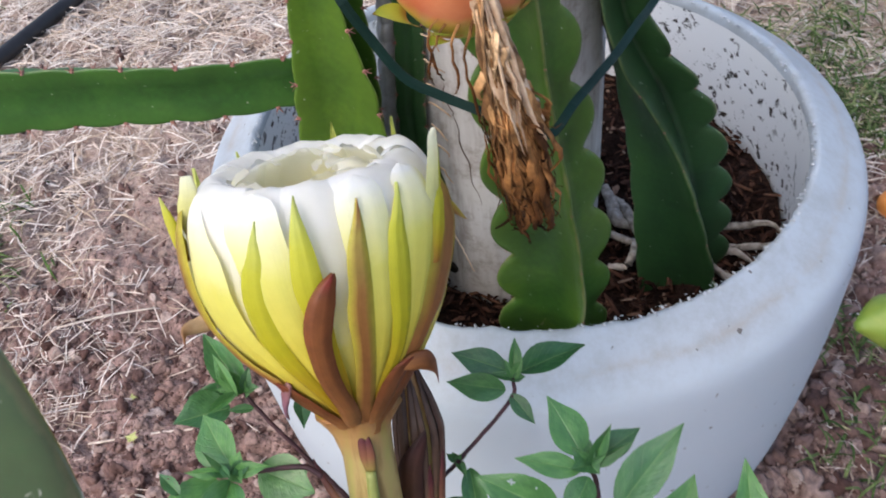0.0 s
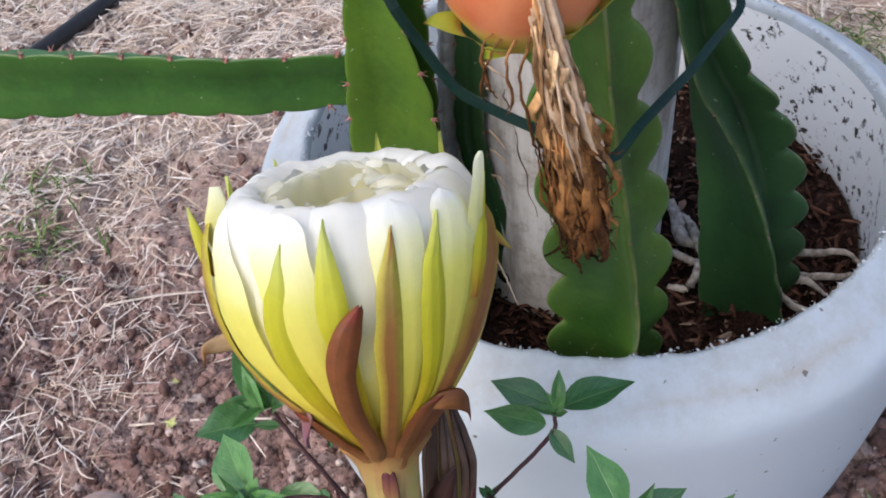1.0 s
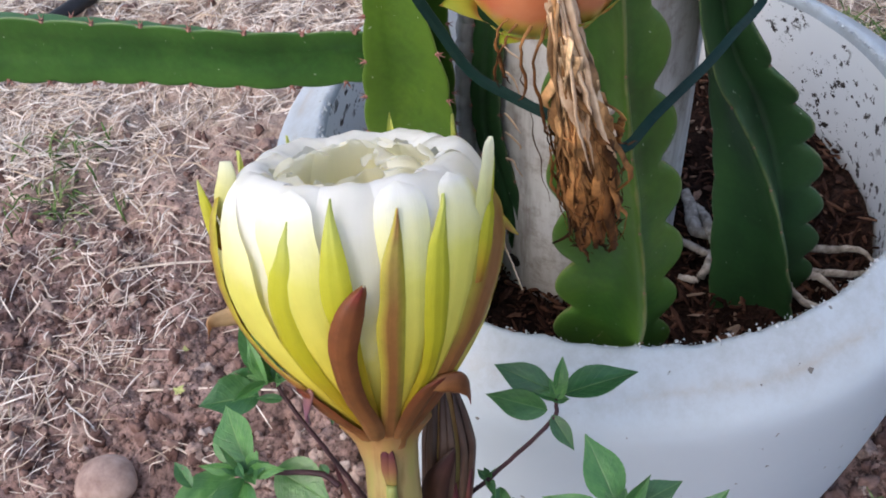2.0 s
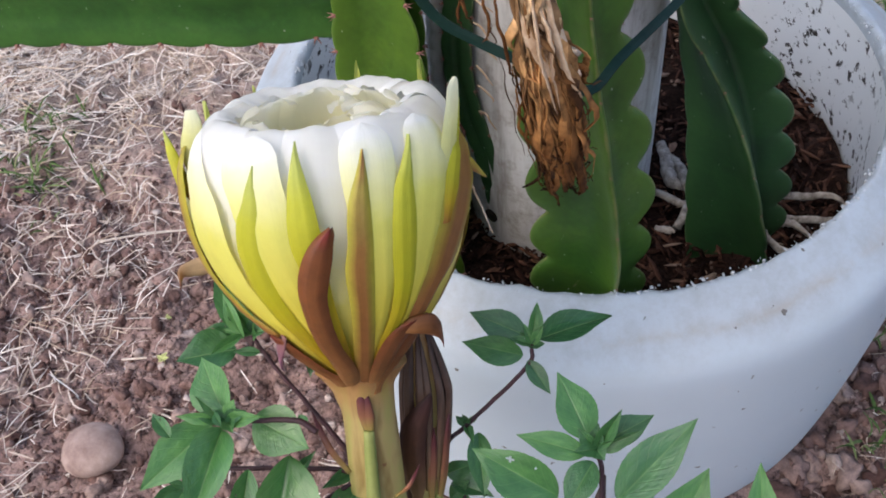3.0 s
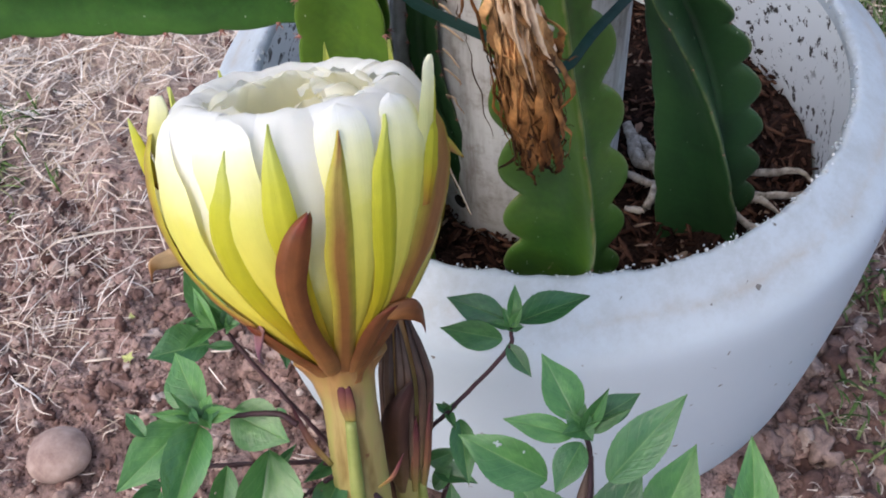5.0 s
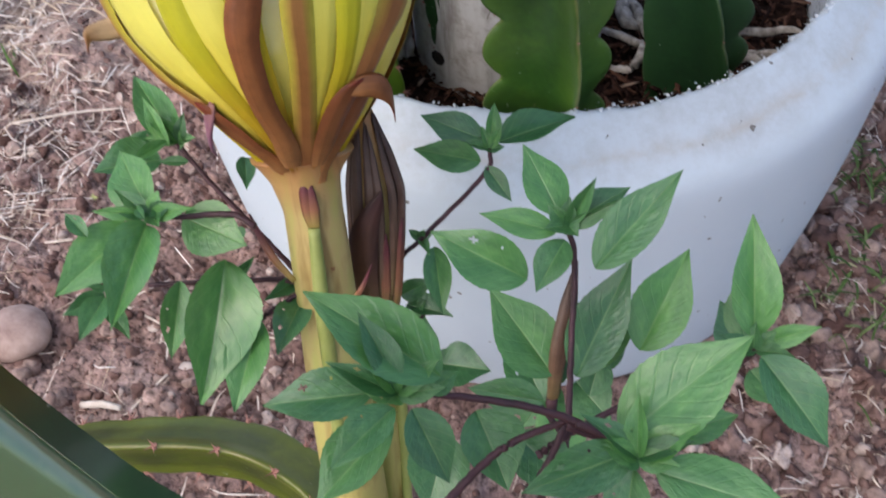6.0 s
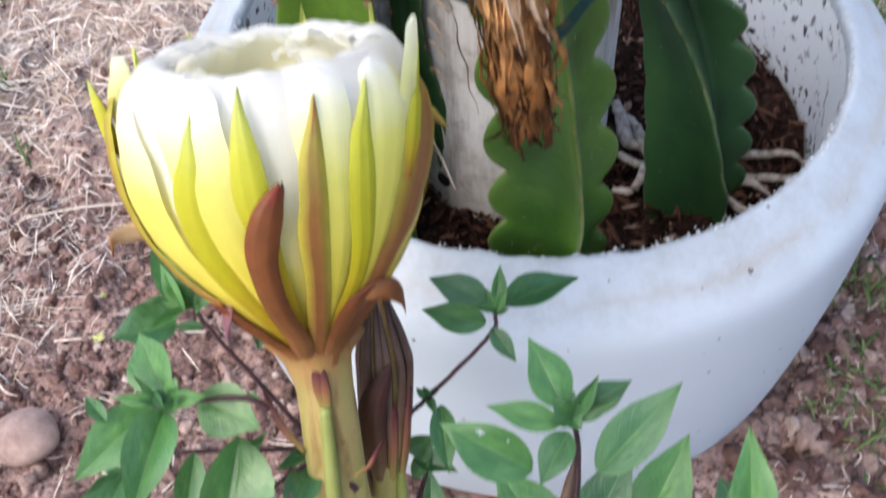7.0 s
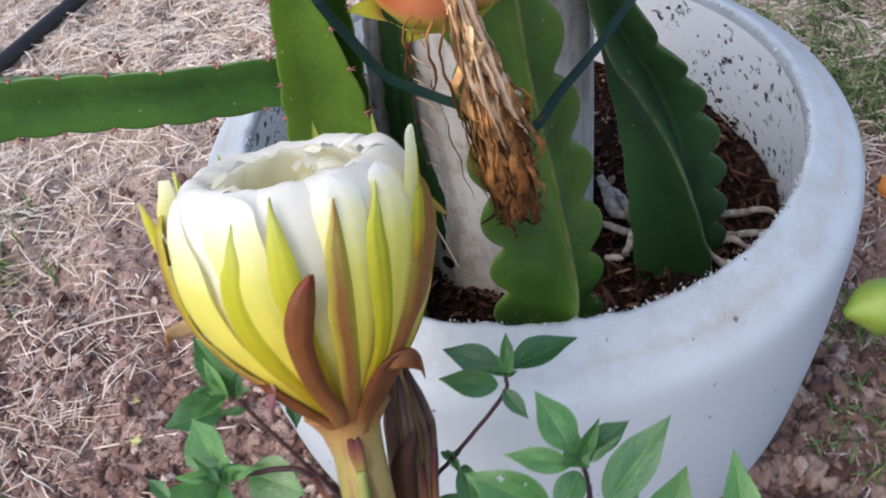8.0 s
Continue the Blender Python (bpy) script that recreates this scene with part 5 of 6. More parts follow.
def build_bud():
    """A wilted closed flower beside the open one: long limp petals over an olive tube."""
    bud = thing("wilted_flower_bud", (-0.061, -0.4, 0.11), "closed wilted brownish purple flower beside the open bloom", "flower bud")
    pts = [(-0.061, -0.4, 0.11), (-0.062, -0.385, 0.2), (-0.0635, -0.358, 0.26), (-0.063, -0.34, 0.3), (-0.0635, -0.322, 0.336), (-0.066, -0.306, 0.366)]
    radii = (0.0095, 0.0088, 0.0084, 0.0098, 0.0095, 0.004)
    part("bud_tube", tube_mesh("bud_tube", pts, list(radii), 40, 16, (1, 0, 0), 0.9, 4, 0.06), TUBE, bud, "olive green tube")
    path = smooth_path(pts, 60)
    t, a, b = frames_along(path, (1, 0, 0))
    rng = np.random.default_rng(19)

    def limp(name, rows, mat, label="", lift=0.0, cup=0.0012, nu=26):
        """A petal that lies along the tube: rows of (station, angle, half width, stand-off)."""
        k = smooth_path([(r[0], r[1], r[2]) for r in rows], nu)
        o = np.interp(np.linspace(0, 1, nu), np.linspace(0, 1, len(rows)), [r[3] for r in rows])
        v, uv = [], []
        for i, (f, ang, w) in enumerate(k):
            f = min(max(f, 0.0), 58.99)
            c = path[int(f)] + (path[int(f) + 1] - path[int(f)]) * (f - int(f))
            A, B = a[int(f)], b[int(f)]
            r = float(np.interp(f / 59, np.linspace(0, 1, 6), radii)) + o[i] + lift
            for j in range(9):
                q = j / 8 * 2 - 1
                th = radians(ang + max(w, 0.4) * q)
                rr = r + cup * (1 - q * q) - 0.0005 * math.exp(-((q / 0.2) ** 2))
                v.append(c + rr * (math.cos(th) * A + 0.9 * math.sin(th) * B))
                uv.append((j / 8, i / (nu - 1)))
        return part(name, mesh_data(name, v, grid_faces(nu, 9), uv), mat, bud, label)

    # long limp petals, edge over edge round the tube
    for k in range(17):
        ang = k * 360 / 17 + rng.normal(0, 4)
        s0, s1 = rng.uniform(28, 34), rng.uniform(56, 58.9)
        w, off, sway = rng.uniform(9, 15), rng.uniform(0.0004, 0.0022), rng.normal(0, 5)
        limp("wilted_petal", [(s0, ang, w * 0.5, 0.0002), (s0 + 6, ang + sway * 0.3, w, off), (46, ang + sway, w * 1.15, off), (s1 - 4, ang + sway * 0.6, w, off * 0.7), (s1, ang, 2, 0.0)], P_WILT)
    # the two long outer petals that stand off to one side
    limp("wilted_petal", [(34, 345, 10, 0.001), (40, 348, 17, 0.003), (47, 350, 17, 0.0042), (53, 345, 13, 0.003), (58.5, 338, 3, 0.0005)], P_WILT, "dark limp outer petal")
    limp("wilted_petal", [(33, 318, 9, 0.001), (39, 322, 13, 0.0022), (46, 326, 12, 0.0026), (53, 324, 9, 0.0015), (58, 322, 2, 0.0)], P_WILT)
    # short bracts with dark tips
    limp("dark_bract", [(29, 262, 10, 0.0012), (33, 256, 25, 0.0038), (38, 253, 28, 0.0056), (43, 264, 22, 0.0066), (46.5, 282, 13, 0.007), (48.5, 294, 2, 0.0074)], P_MAROON, "hooked dark maroon bract")
    limp("dark_bract", [(29, 330, 10, 0.001), (33, 330, 13, 0.0026), (38, 334, 12, 0.0034), (42, 336, 6, 0.004), (43.5, 337, 1, 0.0044)], P_PURPLE, "maroon-tipped green bract")
    limp("dark_bract", [(29, 300, 8, 0.0006), (34, 298, 12, 0.0018), (39, 300, 9, 0.0026), (42, 301, 1, 0.003)], P_PURPLE)
    limp("dark_bract", [(26, 238, 7, 0.0006), (30, 234, 10, 0.0018), (33, 235, 1, 0.0026)], P_MAROON)
    part("rib", tube_mesh("rib", [(-0.053, -0.402, 0.16), (-0.0535, -0.38, 0.22), (-0.0545, -0.362, 0.262), (-0.0555, -0.352, 0.284)], [0.0024, 0.003, 0.003, 0.002], 20, 10, (1, 0, 0)), RIB, bud)


build_bud()


def build_old_bud():
    old = thing("wilted_flower_bud", (0.016, -0.389, 0.0), "thin dry brown flower bud standing among basil leaves", "flower bud")
    part("bud_stalk", tube_mesh("bud_stalk", [(0.016, -0.389, -0.005), (0.016, -0.397, 0.15), (0.016, -0.399, 0.3)], [0.002, 0.002, 0.0024], 24, 10, (1, 0, 0)), BASIL_STEM, old)
    part("bud_tip", tube_mesh("bud_tip", [(0.016, -0.399, 0.299), (0.017, -0.390, 0.322), (0.020, -0.378, 0.338), (0.0225, -0.367, 0.351)], [0.0024, 0.0036, 0.0034, 0.0004], 20, 10, (1, 0, 0), 0.7, 3, 0.1), P_WILT, old, "withered brown tip")


build_old_bud()

branch = thing("cactus_branch", (-0.3, -0.36, 0.0), "olive green arching cactus stem that bears the flower", "cactus")
winged_stem("stem", [(-0.42, -0.34, -0.01), (-0.34, -0.345, 0.06), (-0.245, -0.348, 0.1), (-0.173, -0.348, 0.104), (-0.125, -0.365, 0.098), (-0.09, -0.395, 0.095), (-0.04, -0.42, 0.07), (0.0, -0.43, -0.02)], 0.0205, (25, 145, 265), CACTUS_OLIVE, branch, per_m=26, notch=0.08, ref=(0, 0, 1), core=0.5, thick=0.2, spine=1.6, seed=14)
near = thing("cactus_branch", (-0.14, -0.5, 0.0), "thick glossy dark green cactus stem standing in front of the flower", "cactus")
winged_stem("stem", [(-0.15, -0.46, 0.72), (-0.113, -0.495, 0.63), (-0.105, -0.51, 0.58), (-0.094, -0.522, 0.532), (-0.072, -0.532, 0.495), (-0.042, -0.542, 0.465), (-0.012, -0.56, 0.4), (-0.02, -0.58, 0.15), (-0.05, -0.58, -0.02)], 0.034, (20, 140, 260), CACTUS_NEAR, near, per_m=16, notch=0.07, ref=(0.75, 0.3, 0.5), core=0.6, thick=0.16, spine=0.8, seed=15)


def build_side_bud():
    side = thing("cactus_shoot", (0.37, -0.28, 0.0), "young green cactus shoot with a scaly green bud at its tip", "cactus")
    winged_stem("stem", [(0.37, -0.28, -0.02), (0.37, -0.29, 0.2), (0.31, -0.3, 0.33), (0.235, -0.303, 0.378), (0.185, -0.305, 0.385)], 0.02, (30, 150, 270), CACTUS_MID, side, per_m=30, notch=0.1, spine=0.7, seed=16, core=0.5)
    me = tube_mesh("green_bud", [(0.19, -0.305, 0.384), (0.17, -0.306, 0.388), (0.15, -0.308, 0.391), (0.137, -0.311, 0.392)], [0.009, 0.014, 0.012, 0.002], 24, 16, (0, 0, 1), 1.0, 5, 0.06)
    part("green_bud", me, FRUIT_GREEN, side, "yellow-green bud")


build_side_bud()


# ---- bits on the ground ----
for _at, _size in (((-0.45, 0.064), 0.0042), ((-0.52, -0.02), 0.003), ((-0.372, -0.13), 0.0035), ((-0.3, -0.2), 0.0045), ((-0.26, -0.24), 0.0055), ((-0.335, -0.05), 0.003)):
    _v, _f = lump(np.random.default_rng(int(_size * 1e5)), 2, 0.2, 0.03)
    _ob = part("pebble", mesh_data("pebble", _v * _size * np.array((1.2, 0.9, 0.7)), _f), PEBBLE, m=Matrix.Translation((*_at, float(ground_height(*_at)) + _size * 0.35)))
    tagged(_ob, "small pale pebble lying on the soil", "pebble", "pale pebbles on the soil")


def build_twig(a, b, r):
    za, zb = float(ground_height(*a)) + 0.006, float(ground_height(*b)) + 0.006
    mid = ((a[0] + b[0]) / 2 + 0.003, (a[1] + b[1]) / 2, (za + zb) / 2 + 0.004)
    ob = part("dry_twig", tube_mesh("dry_twig", [(*a, za), mid, (*b, zb)], [r, r * 1.1, r * 0.8], 14, 7, wobble=r * 0.1), TWIG)
    tagged(ob, "pale dry straw stalk lying on the soil", "twig", "dry stalks on the soil")


for _a, _b, _r in (((-0.335, -0.275), (-0.3, -0.28), 0.0028), ((-0.42, -0.12), (-0.28, -0.11), 0.0012), ((-0.31, -0.29), (-0.27, -0.25), 0.001), ((-0.36, -0.18), (-0.29, -0.2), 0.0011), ((-0.5, 0.02), (-0.4, 0.05), 0.0013), ((0.3, -0.12), (0.36, -0.1), 0.0013)):
    build_twig(_a, _b, _r)


def build_seedling(at, size, label):
    sprout = thing("seedling", (*at, float(ground_height(*at))), label, "seedling")
    z = float(ground_height(*at))
    part("stalk", tube_mesh("stalk", [(*at, z - 0.004), (at[0] + 0.001, at[1], z + size)], [0.0006, 0.0005], 6, 6), SPROUT, sprout)
    rng = np.random.default_rng(int(size * 1e5))
    for k in range(7):
        w = k * 0.95 + rng.uniform(-0.2, 0.2)
        d = Vector((math.cos(w), math.sin(w), rng.uniform(0.1, 0.7))) * size * rng.uniform(0.7, 1.3)
        y = d.normalized()
        x = y.cross(Vector((0, -0.4, 1))).normalized()
        n, ln = x.cross(y), d.length
        m = Matrix(((x[0] * ln * 0.5, y[0] * ln, n[0] * ln, at[0]), (x[1] * ln * 0.5, y[1] * ln, n[1] * ln, at[1]), (x[2] * ln * 0.5, y[2] * ln, n[2] * ln, z + size), (0, 0, 0, 1)))
        part("leaf", SPROUT_LEAF, None, sprout, m=m)


# ---- fallen fruit ----
def build_windfall():
    v, f = lump(np.random.default_rng(6), 3, 0.05)
    ob = part("fallen_fruit", mesh_data("fallen_fruit", v * 0.016, f), ORANGE, m=Matrix.Translation((0.385, 0.15, 0.014)))
    tagged(ob, "small orange fallen fruit lying in the grass", "fruit")


build_windfall()


# ---- basil ----
def leaf_mesh(seed, fold, droop, wave, bites=()):
    """A unit basil leaf along y: folded, drooping, quilted between its veins. bites: (across, along, radius) of eaten holes."""
    rng = np.random.default_rng(seed)
    nu, nv = 48, 19
    ph = rng.uniform(0, 6, 3)
    v, uv = [], []
    for i in range(nu):
        u = i / (nu - 1)
        w = 0.5 * (math.sin(math.pi * min(u, 1) ** 0.76) ** 0.85) if 0 < u < 1 else 0.0
        w = max(w * (1 - 0.35 * max(u - 0.62, 0) / 0.38), 0.012)
        w *= 1 + 0.022 * (2 * ((u * 13) % 1.0) - 1) * (0.15 < u < 0.93)
        for j in range(nv):
            q = j / (nv - 1) * 2 - 1
            aq = abs(q)
            z = fold * aq * w * 2 - droop * u * u + wave * math.sin(u * 9 + ph[0] + (2 if q > 0 else 0)) * aq
            z += 0.02 * abs(math.sin(math.pi * (u * 7 - 2.2 * aq))) * aq * (1 - aq) * 4 * w - 0.018 * math.exp(-((q / 0.1) ** 2)) * (1 - u)
            v.append((q * w, u, z * 0.6))
            uv.append((j / (nv - 1), u))
    faces = []
    for f in grid_faces(nu, nv):
        cx, cy = np.mean([v[k][0] for k in f]), np.mean([v[k][1] for k in f])
        if all((cx - a) ** 2 + ((cy - b) * 1.1) ** 2 > (r * (1 + 0.25 * math.sin(5 * math.atan2(cy - b, cx - a) + seed))) ** 2 for a, b, r in bites):
            faces.append(f)
    return mesh_data("leaf", v, faces, uv)


LEAVES = [leaf_mesh(k, f, d, w) for k, (f, d, w) in enumerate(((0.12, 0.1, 0.02), (0.2, 0.18, 0.03), (0.05, 0.05, 0.025), (0.28, 0.12, 0.03), (0.16, 0.24, 0.04)))] + [leaf_mesh(7, 0.14, 0.15, 0.035, ((-0.22, 0.45, 0.05), (-0.1, 0.72, 0.03))), leaf_mesh(8, 0.22, 0.2, 0.04, ((0.2, 0.62, 0.045), (0.3, 0.35, 0.02))), leaf_mesh(9, 0.3, 0.3, 0.05)]
for _me in LEAVES:
    _me.materials.append(LEAF)
SPROUT_LEAF = leaf_mesh(21, 0.2, 0.2, 0.02)
SPROUT_LEAF.materials.append(SPROUT)
build_seedling((-0.37, -0.127), 0.0055, "tiny pale yellow-green seedling in the bare soil")
build_seedling((-0.389, -0.072), 0.004, "tiny pale green seedling in the bare soil")
basil = thing("basil_plant", (0.0, -0.36, 0.0), "leafy green basil plant with purple-brown stems beside the planter", "plant")
_leaf_rng = np.random.default_rng(51)


def leaf(foot, tip, width):
    a, b = Vector(foot), Vector(tip)
    y = b - a
    ln = y.length
    y.normalize()
    to_eye = (Vector((0.0, -0.56, 0.66)) - (a + b) / 2).normalized()
    up = (0.75 * to_eye + 0.45 * Vector((0, 0, 1)) + Vector(_leaf_rng.normal(0, 0.22, 3))).normalized()
    x = y.cross(up).normalized()
    z = x.cross(y)
    m = Matrix(((x[0] * width, y[0] * ln, z[0] * ln, a[0]), (x[1] * width, y[1] * ln, z[1] * ln, a[1]), (x[2] * width, y[2] * ln, z[2] * ln, a[2]), (0, 0, 0, 1)))
    return part("leaf", LEAVES[int(_leaf_rng.integers(0, 8))], None, basil, m=m)


def shoot(pts, r=0.0012):
    return part("stem", tube_mesh("stem", pts, [r * 0.9, r, r * 1.2], max(12, 8 * len(pts)), 7, wobble=0.0001), BASIL_STEM, basil)



def tuft(at, count, size):
    for k in range(count):
        w = 2.4 * k + at[0] * 90
        d = Vector((math.cos(w), 0.5 * math.sin(w) + 0.1, 0.55 + 0.4 * math.sin(w))) * size * (0.6 + 0.5 * (k % 3) / 2)
        leaf(at, Vector(at) + d, size * 0.42)


shoot([(-0.152, -0.305, 0.340), (-0.138, -0.317, 0.331), (-0.116, -0.333, 0.317), (-0.095, -0.349, 0.304), (-0.073, -0.367, 0.289)])
shoot([(-0.137, -0.366, 0.369), (-0.127, -0.366, 0.368), (-0.108, -0.364, 0.368), (-0.099, -0.367, 0.365)])
shoot([(-0.153, -0.369, 0.324), (-0.116, -0.365, 0.324), (-0.089, -0.364, 0.322), (-0.069, -0.375, 0.312)])
shoot([(-0.088, -0.366, 0.321), (-0.107, -0.378, 0.314)])
shoot([(-0.015, -0.284, 0.320), (-0.017, -0.294, 0.314), (-0.045, -0.321, 0.298), (-0.054, -0.329, 0.293), (-0.066, -0.349, 0.280)])
shoot([(0.018, -0.362, 0.367), (0.021, -0.373, 0.359), (0.021, -0.398, 0.341), (0.021, -0.419, 0.326), (0.020, -0.431, 0.318)])
shoot([(-0.024, -0.448, 0.395), (-0.007, -0.448, 0.393), (0.013, -0.450, 0.390), (0.032, -0.455, 0.384)])
shoot([(0.017, -0.449, 0.384), (0.002, -0.455, 0.381), (-0.008, -0.462, 0.377), (-0.019, -0.473, 0.371)])
shoot([(0.017, -0.446, 0.374), (0.013, -0.454, 0.368), (0.008, -0.463, 0.363)])
shoot([(0.035, -0.437, 0.372), (0.020, -0.445, 0.368), (0.009, -0.452, 0.364)])
shoot([(0.036, -0.463, 0.391), (0.031, -0.460, 0.394), (0.019, -0.456, 0.397)])
shoot([(0.079, -0.414, 0.371), (0.067, -0.423, 0.366), (0.039, -0.440, 0.357), (0.022, -0.447, 0.353)])
shoot([(-0.041, -0.376, 0.243), (-0.046, -0.363, 0.253), (-0.045, -0.346, 0.265)])
shoot([(-0.055, -0.377, 0.232), (-0.048, -0.345, 0.253), (-0.040, -0.327, 0.266)])
shoot([(0.034, -0.453, 0.384), (0.027, -0.454, 0.384), (0.017, -0.452, 0.387)])
shoot([(0.008, -0.413, 0.327), (0.020, -0.424, 0.318)])
leaf((-0.018, -0.281, 0.323), (-0.047, -0.276, 0.333), 0.0160)
leaf((-0.019, -0.289, 0.317), (-0.050, -0.288, 0.323), 0.0150)
leaf((-0.015, -0.281, 0.323), (-0.013, -0.267, 0.333), 0.0078)
leaf((-0.012, -0.282, 0.322), (0.024, -0.266, 0.328), 0.0160)
leaf((-0.0165, -0.2915, 0.3165), (-0.004, -0.3045, 0.3075), 0.0093)
leaf((-0.045, -0.321, 0.298), (-0.051, -0.317, 0.300), 0.0041)
leaf((-0.045, -0.321, 0.297), (-0.040, -0.331, 0.302), 0.0047)
leaf((-0.046, -0.320, 0.298), (-0.043, -0.320, 0.304), 0.0036)
leaf((0.015, -0.363, 0.373), (0.001, -0.342, 0.388), 0.0179)
leaf((0.014, -0.368, 0.370), (-0.014, -0.366, 0.377), 0.0110)
leaf((0.020, -0.364, 0.372), (0.040, -0.352, 0.378), 0.0118)
leaf((0.026, -0.394, 0.385), (0.052, -0.371, 0.410), 0.0171)
leaf((0.004, -0.383, 0.361), (-0.031, -0.374, 0.375), 0.0203)
leaf((0.017, -0.370, 0.368), (0.007, -0.390, 0.364), 0.0134)
leaf((0.019, -0.366, 0.371), (0.017, -0.364, 0.377), 0.0053)
leaf((0.016, -0.396, 0.313), (-0.010, -0.372, 0.337), 0.0255)
leaf((0.024, -0.401, 0.322), (0.042, -0.368, 0.355), 0.0216)
leaf((0.048, -0.391, 0.327), (0.064, -0.362, 0.354), 0.0224)
leaf((0.033, -0.388, 0.305), (0.049, -0.368, 0.326), 0.0150)
leaf((0.013, -0.396, 0.289), (-0.003, -0.370, 0.308), 0.0211)
leaf((0.031, -0.397, 0.299), (0.036, -0.381, 0.311), 0.0137)
leaf((0.078, -0.411, 0.374), (0.075, -0.384, 0.403), 0.0158)
leaf((0.080, -0.402, 0.355), (0.076, -0.385, 0.368), 0.0121)
leaf((0.081, -0.412, 0.372), (0.097, -0.411, 0.382), 0.0073)
leaf((0.078, -0.421, 0.379), (0.101, -0.444, 0.364), 0.0185)
leaf((0.082, -0.410, 0.350), (0.091, -0.423, 0.350), 0.0125)
leaf((0.031, -0.460, 0.398), (0.064, -0.439, 0.422), 0.0234)
leaf((0.034, -0.465, 0.401), (0.004, -0.477, 0.396), 0.0140)
leaf((0.037, -0.466, 0.400), (0.049, -0.461, 0.412), 0.0095)
leaf((0.040, -0.469, 0.398), (0.078, -0.479, 0.397), 0.0180)
leaf((0.034, -0.469, 0.399), (0.032, -0.486, 0.385), 0.0128)
leaf((0.045, -0.453, 0.385), (0.067, -0.445, 0.388), 0.0132)
leaf((0.035, -0.467, 0.401), (0.026, -0.466, 0.410), 0.0061)
leaf((-0.036, -0.460, 0.418), (-0.067, -0.464, 0.416), 0.0143)
leaf((-0.018, -0.457, 0.423), (-0.054, -0.443, 0.441), 0.0188)
leaf((-0.029, -0.461, 0.426), (-0.039, -0.448, 0.439), 0.0089)
leaf((-0.030, -0.465, 0.420), (-0.045, -0.482, 0.419), 0.0114)
leaf((-0.025, -0.466, 0.422), (-0.014, -0.481, 0.410), 0.0127)
leaf((-0.032, -0.462, 0.404), (-0.053, -0.483, 0.394), 0.0174)
leaf((-0.022, -0.459, 0.418), (-0.014, -0.453, 0.419), 0.0066)
leaf((0.010, -0.445, 0.388), (-0.013, -0.443, 0.390), 0.0111)
leaf((-0.011, -0.440, 0.369), (0.001, -0.462, 0.360), 0.0225)
leaf((-0.020, -0.447, 0.365), (-0.025, -0.470, 0.356), 0.0198)
leaf((0.002, -0.441, 0.355), (0.022, -0.458, 0.351), 0.0186)
leaf((-0.039, -0.322, 0.294), (-0.033, -0.351, 0.282), 0.0130)
leaf((-0.055, -0.336, 0.273), (-0.039, -0.334, 0.284), 0.0107)
leaf((-0.052, -0.339, 0.270), (-0.030, -0.344, 0.273), 0.0117)
leaf((-0.042, -0.362, 0.253), (-0.042, -0.345, 0.269), 0.0123)
leaf((-0.035, -0.361, 0.254), (-0.012, -0.366, 0.260), 0.0213)
leaf((-0.040, -0.367, 0.249), (-0.025, -0.354, 0.260), 0.0133)
leaf((-0.052, -0.346, 0.265), (-0.043, -0.340, 0.276), 0.0096)
leaf((-0.1376, -0.3676, 0.3730), (-0.1557, -0.3439, 0.3805), 0.0195)
leaf((-0.1407, -0.3696, 0.3732), (-0.1566, -0.3730, 0.3786), 0.0053)
leaf((-0.1371, -0.3737, 0.3731), (-0.1382, -0.4156, 0.3737), 0.0187)
leaf((-0.1467, -0.3670, 0.3626), (-0.1687, -0.3991, 0.3617), 0.0217)
leaf((-0.1289, -0.3620, 0.3630), (-0.1026, -0.3725, 0.3602), 0.0223)
leaf((-0.1591, -0.3788, 0.3705), (-0.1709, -0.3690, 0.3730), 0.0064)
leaf((-0.1359, -0.3719, 0.3748), (-0.1309, -0.3657, 0.3713), 0.0048)
leaf((-0.1519, -0.3043, 0.3402), (-0.1764, -0.2771, 0.3559), 0.0164)
leaf((-0.1535, -0.3099, 0.3447), (-0.1682, -0.2915, 0.3569), 0.0072)
leaf((-0.1538, -0.3098, 0.3475), (-0.1661, -0.3238, 0.3489), 0.0055)
leaf((-0.1585, -0.3119, 0.3379), (-0.1830, -0.3253, 0.3460), 0.0228)
leaf((-0.1591, -0.3015, 0.3375), (-0.1793, -0.3092, 0.3443), 0.0096)
leaf((-0.1463, -0.3123, 0.3376), (-0.1587, -0.3154, 0.3408), 0.0050)
leaf((-0.115, -0.369, 0.345), (-0.117, -0.420, 0.319), 0.0290)
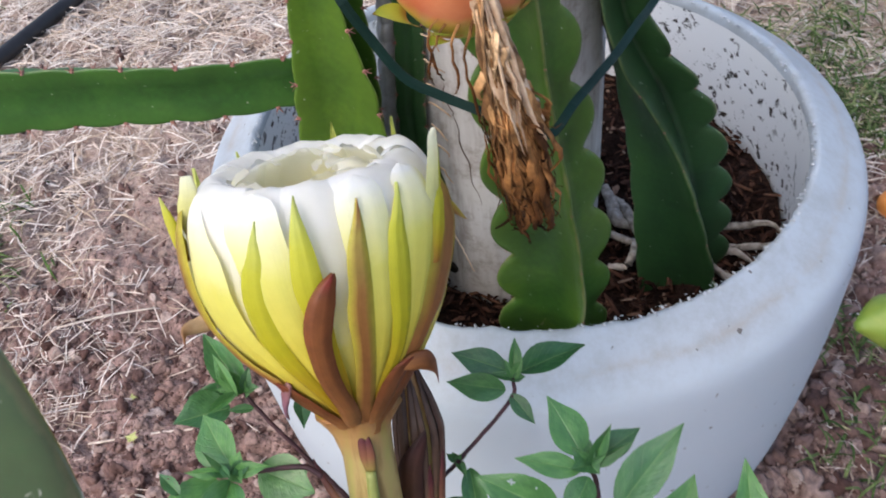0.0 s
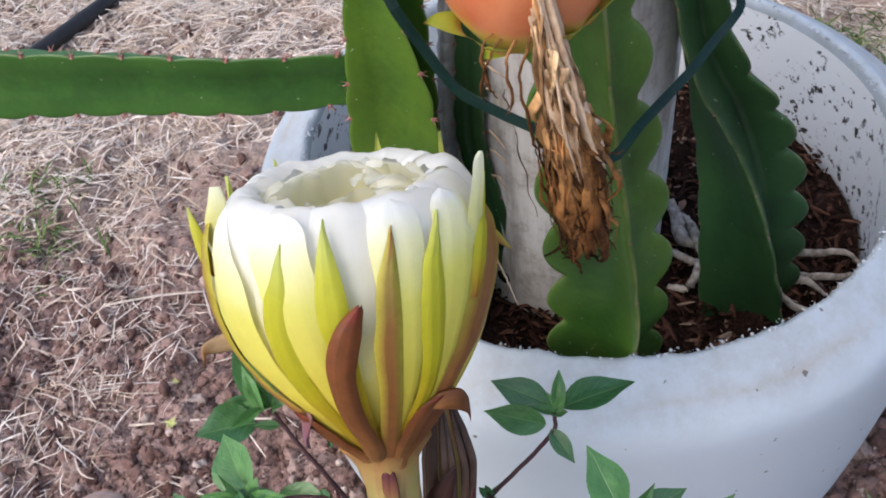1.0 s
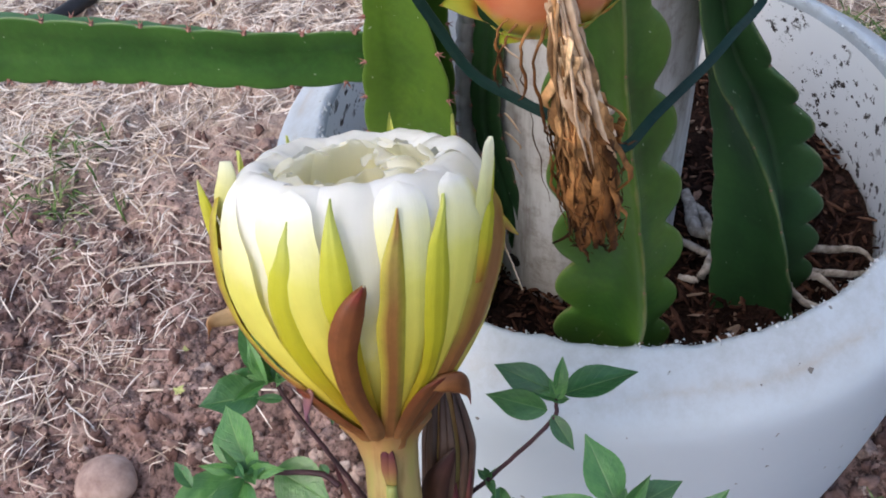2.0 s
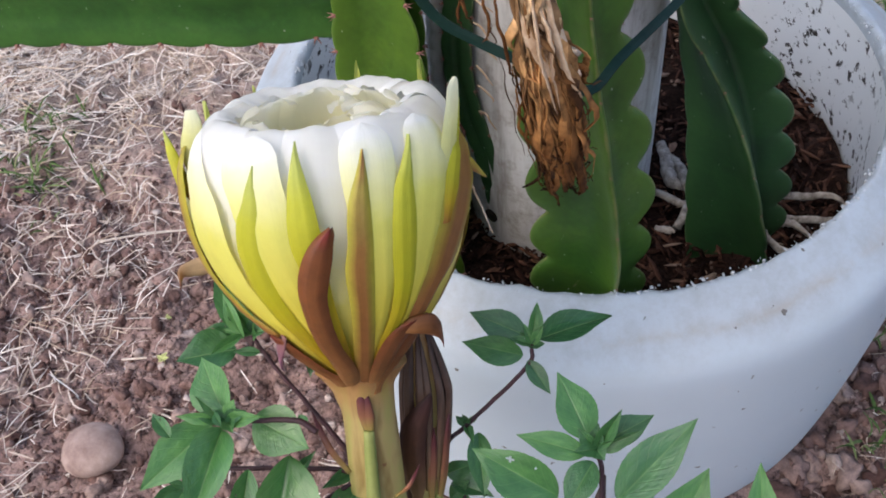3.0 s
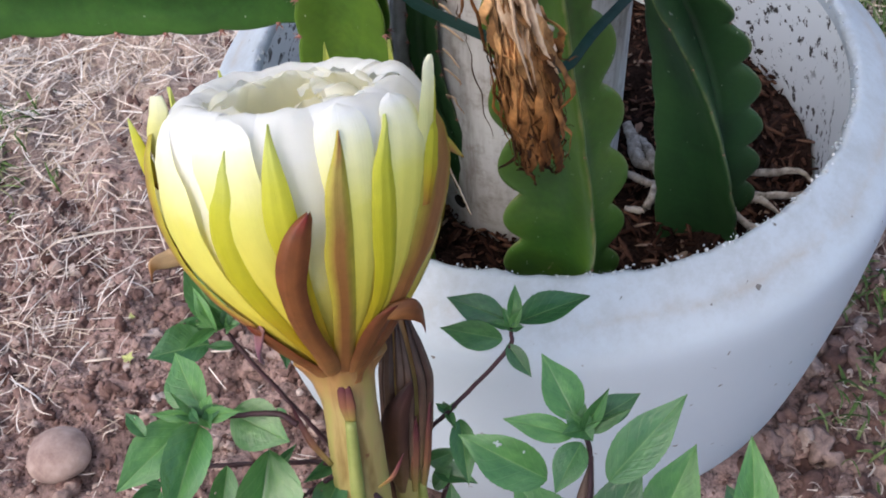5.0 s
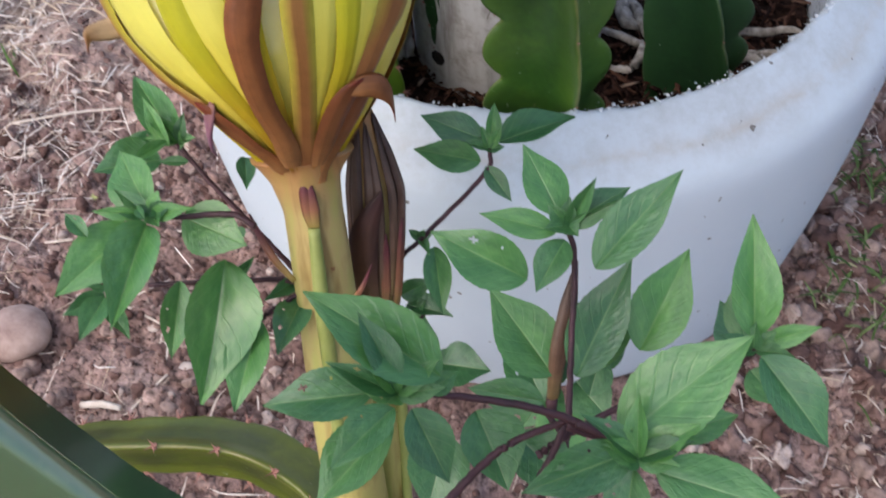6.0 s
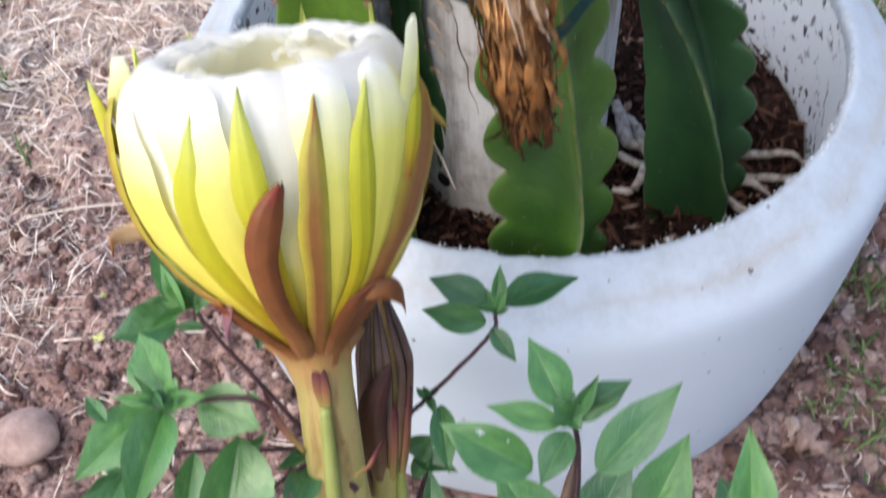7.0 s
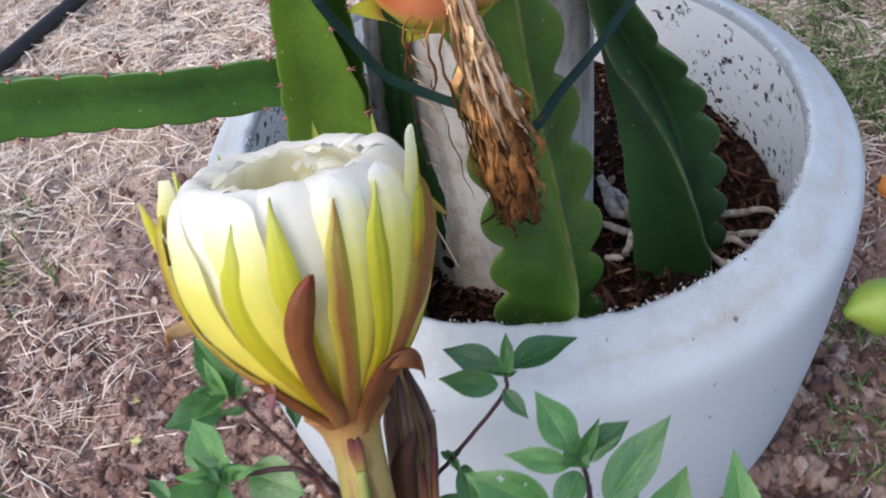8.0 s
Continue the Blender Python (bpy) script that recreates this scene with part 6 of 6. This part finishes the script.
leaf((-0.136, -0.372, 0.333), (-0.139, -0.398, 0.313), 0.0127)
leaf((-0.102, -0.385, 0.327), (-0.109, -0.419, 0.313), 0.0175)
leaf((-0.0898, -0.3593, 0.3199), (-0.1032, -0.3729, 0.3223), 0.0068)
leaf((-0.0890, -0.3667, 0.3161), (-0.0954, -0.3932, 0.3170), 0.0151)
leaf((-0.1543, -0.3928, 0.3531), (-0.1646, -0.4048, 0.3572), 0.0089)
leaf((-0.1526, -0.3955, 0.3558), (-0.1553, -0.4145, 0.3584), 0.0102)
leaf((-0.1518, -0.3982, 0.3543), (-0.1408, -0.4082, 0.3500), 0.0073)
leaf((-0.1514, -0.3938, 0.3584), (-0.1568, -0.3952, 0.3626), 0.0039)
leaf((-0.1274, -0.2966, 0.3235), (-0.1221, -0.3145, 0.3249), 0.0090)
leaf((-0.1356, -0.3749, 0.3779), (-0.1436, -0.3666, 0.3762), 0.0038)
leaf((-0.1167, -0.3445, 0.3271), (-0.1226, -0.3379, 0.3267), 0.0048)
leaf((0.024, -0.376, 0.292), (-0.000, -0.387, 0.290), 0.020)
leaf((0.026, -0.387, 0.292), (0.040, -0.403, 0.290), 0.020)
leaf((0.011, -0.366, 0.303), (-0.001, -0.377, 0.301), 0.014)
leaf((0.027, -0.397, 0.287), (0.011, -0.417, 0.282), 0.022)
leaf((0.029, -0.376, 0.287), (0.048, -0.363, 0.300), 0.020)
leaf((0.018, -0.385, 0.287), (0.004, -0.404, 0.281), 0.020)
leaf((0.094, -0.379, 0.307), (0.082, -0.362, 0.319), 0.018)
tuft((-0.015, -0.284, 0.320), 5, 0.012)
tuft((0.018, -0.366, 0.371), 6, 0.016)
tuft((0.078, -0.414, 0.371), 5, 0.014)
tuft((0.035, -0.467, 0.401), 6, 0.016)
tuft((-0.030, -0.460, 0.418), 6, 0.016)
tuft((-0.137, -0.369, 0.372), 6, 0.016)
tuft((-0.152, -0.304, 0.341), 5, 0.014)
tuft((-0.046, -0.314, 0.288), 4, 0.008)
tuft((-0.114, -0.371, 0.331), 3, 0.012)
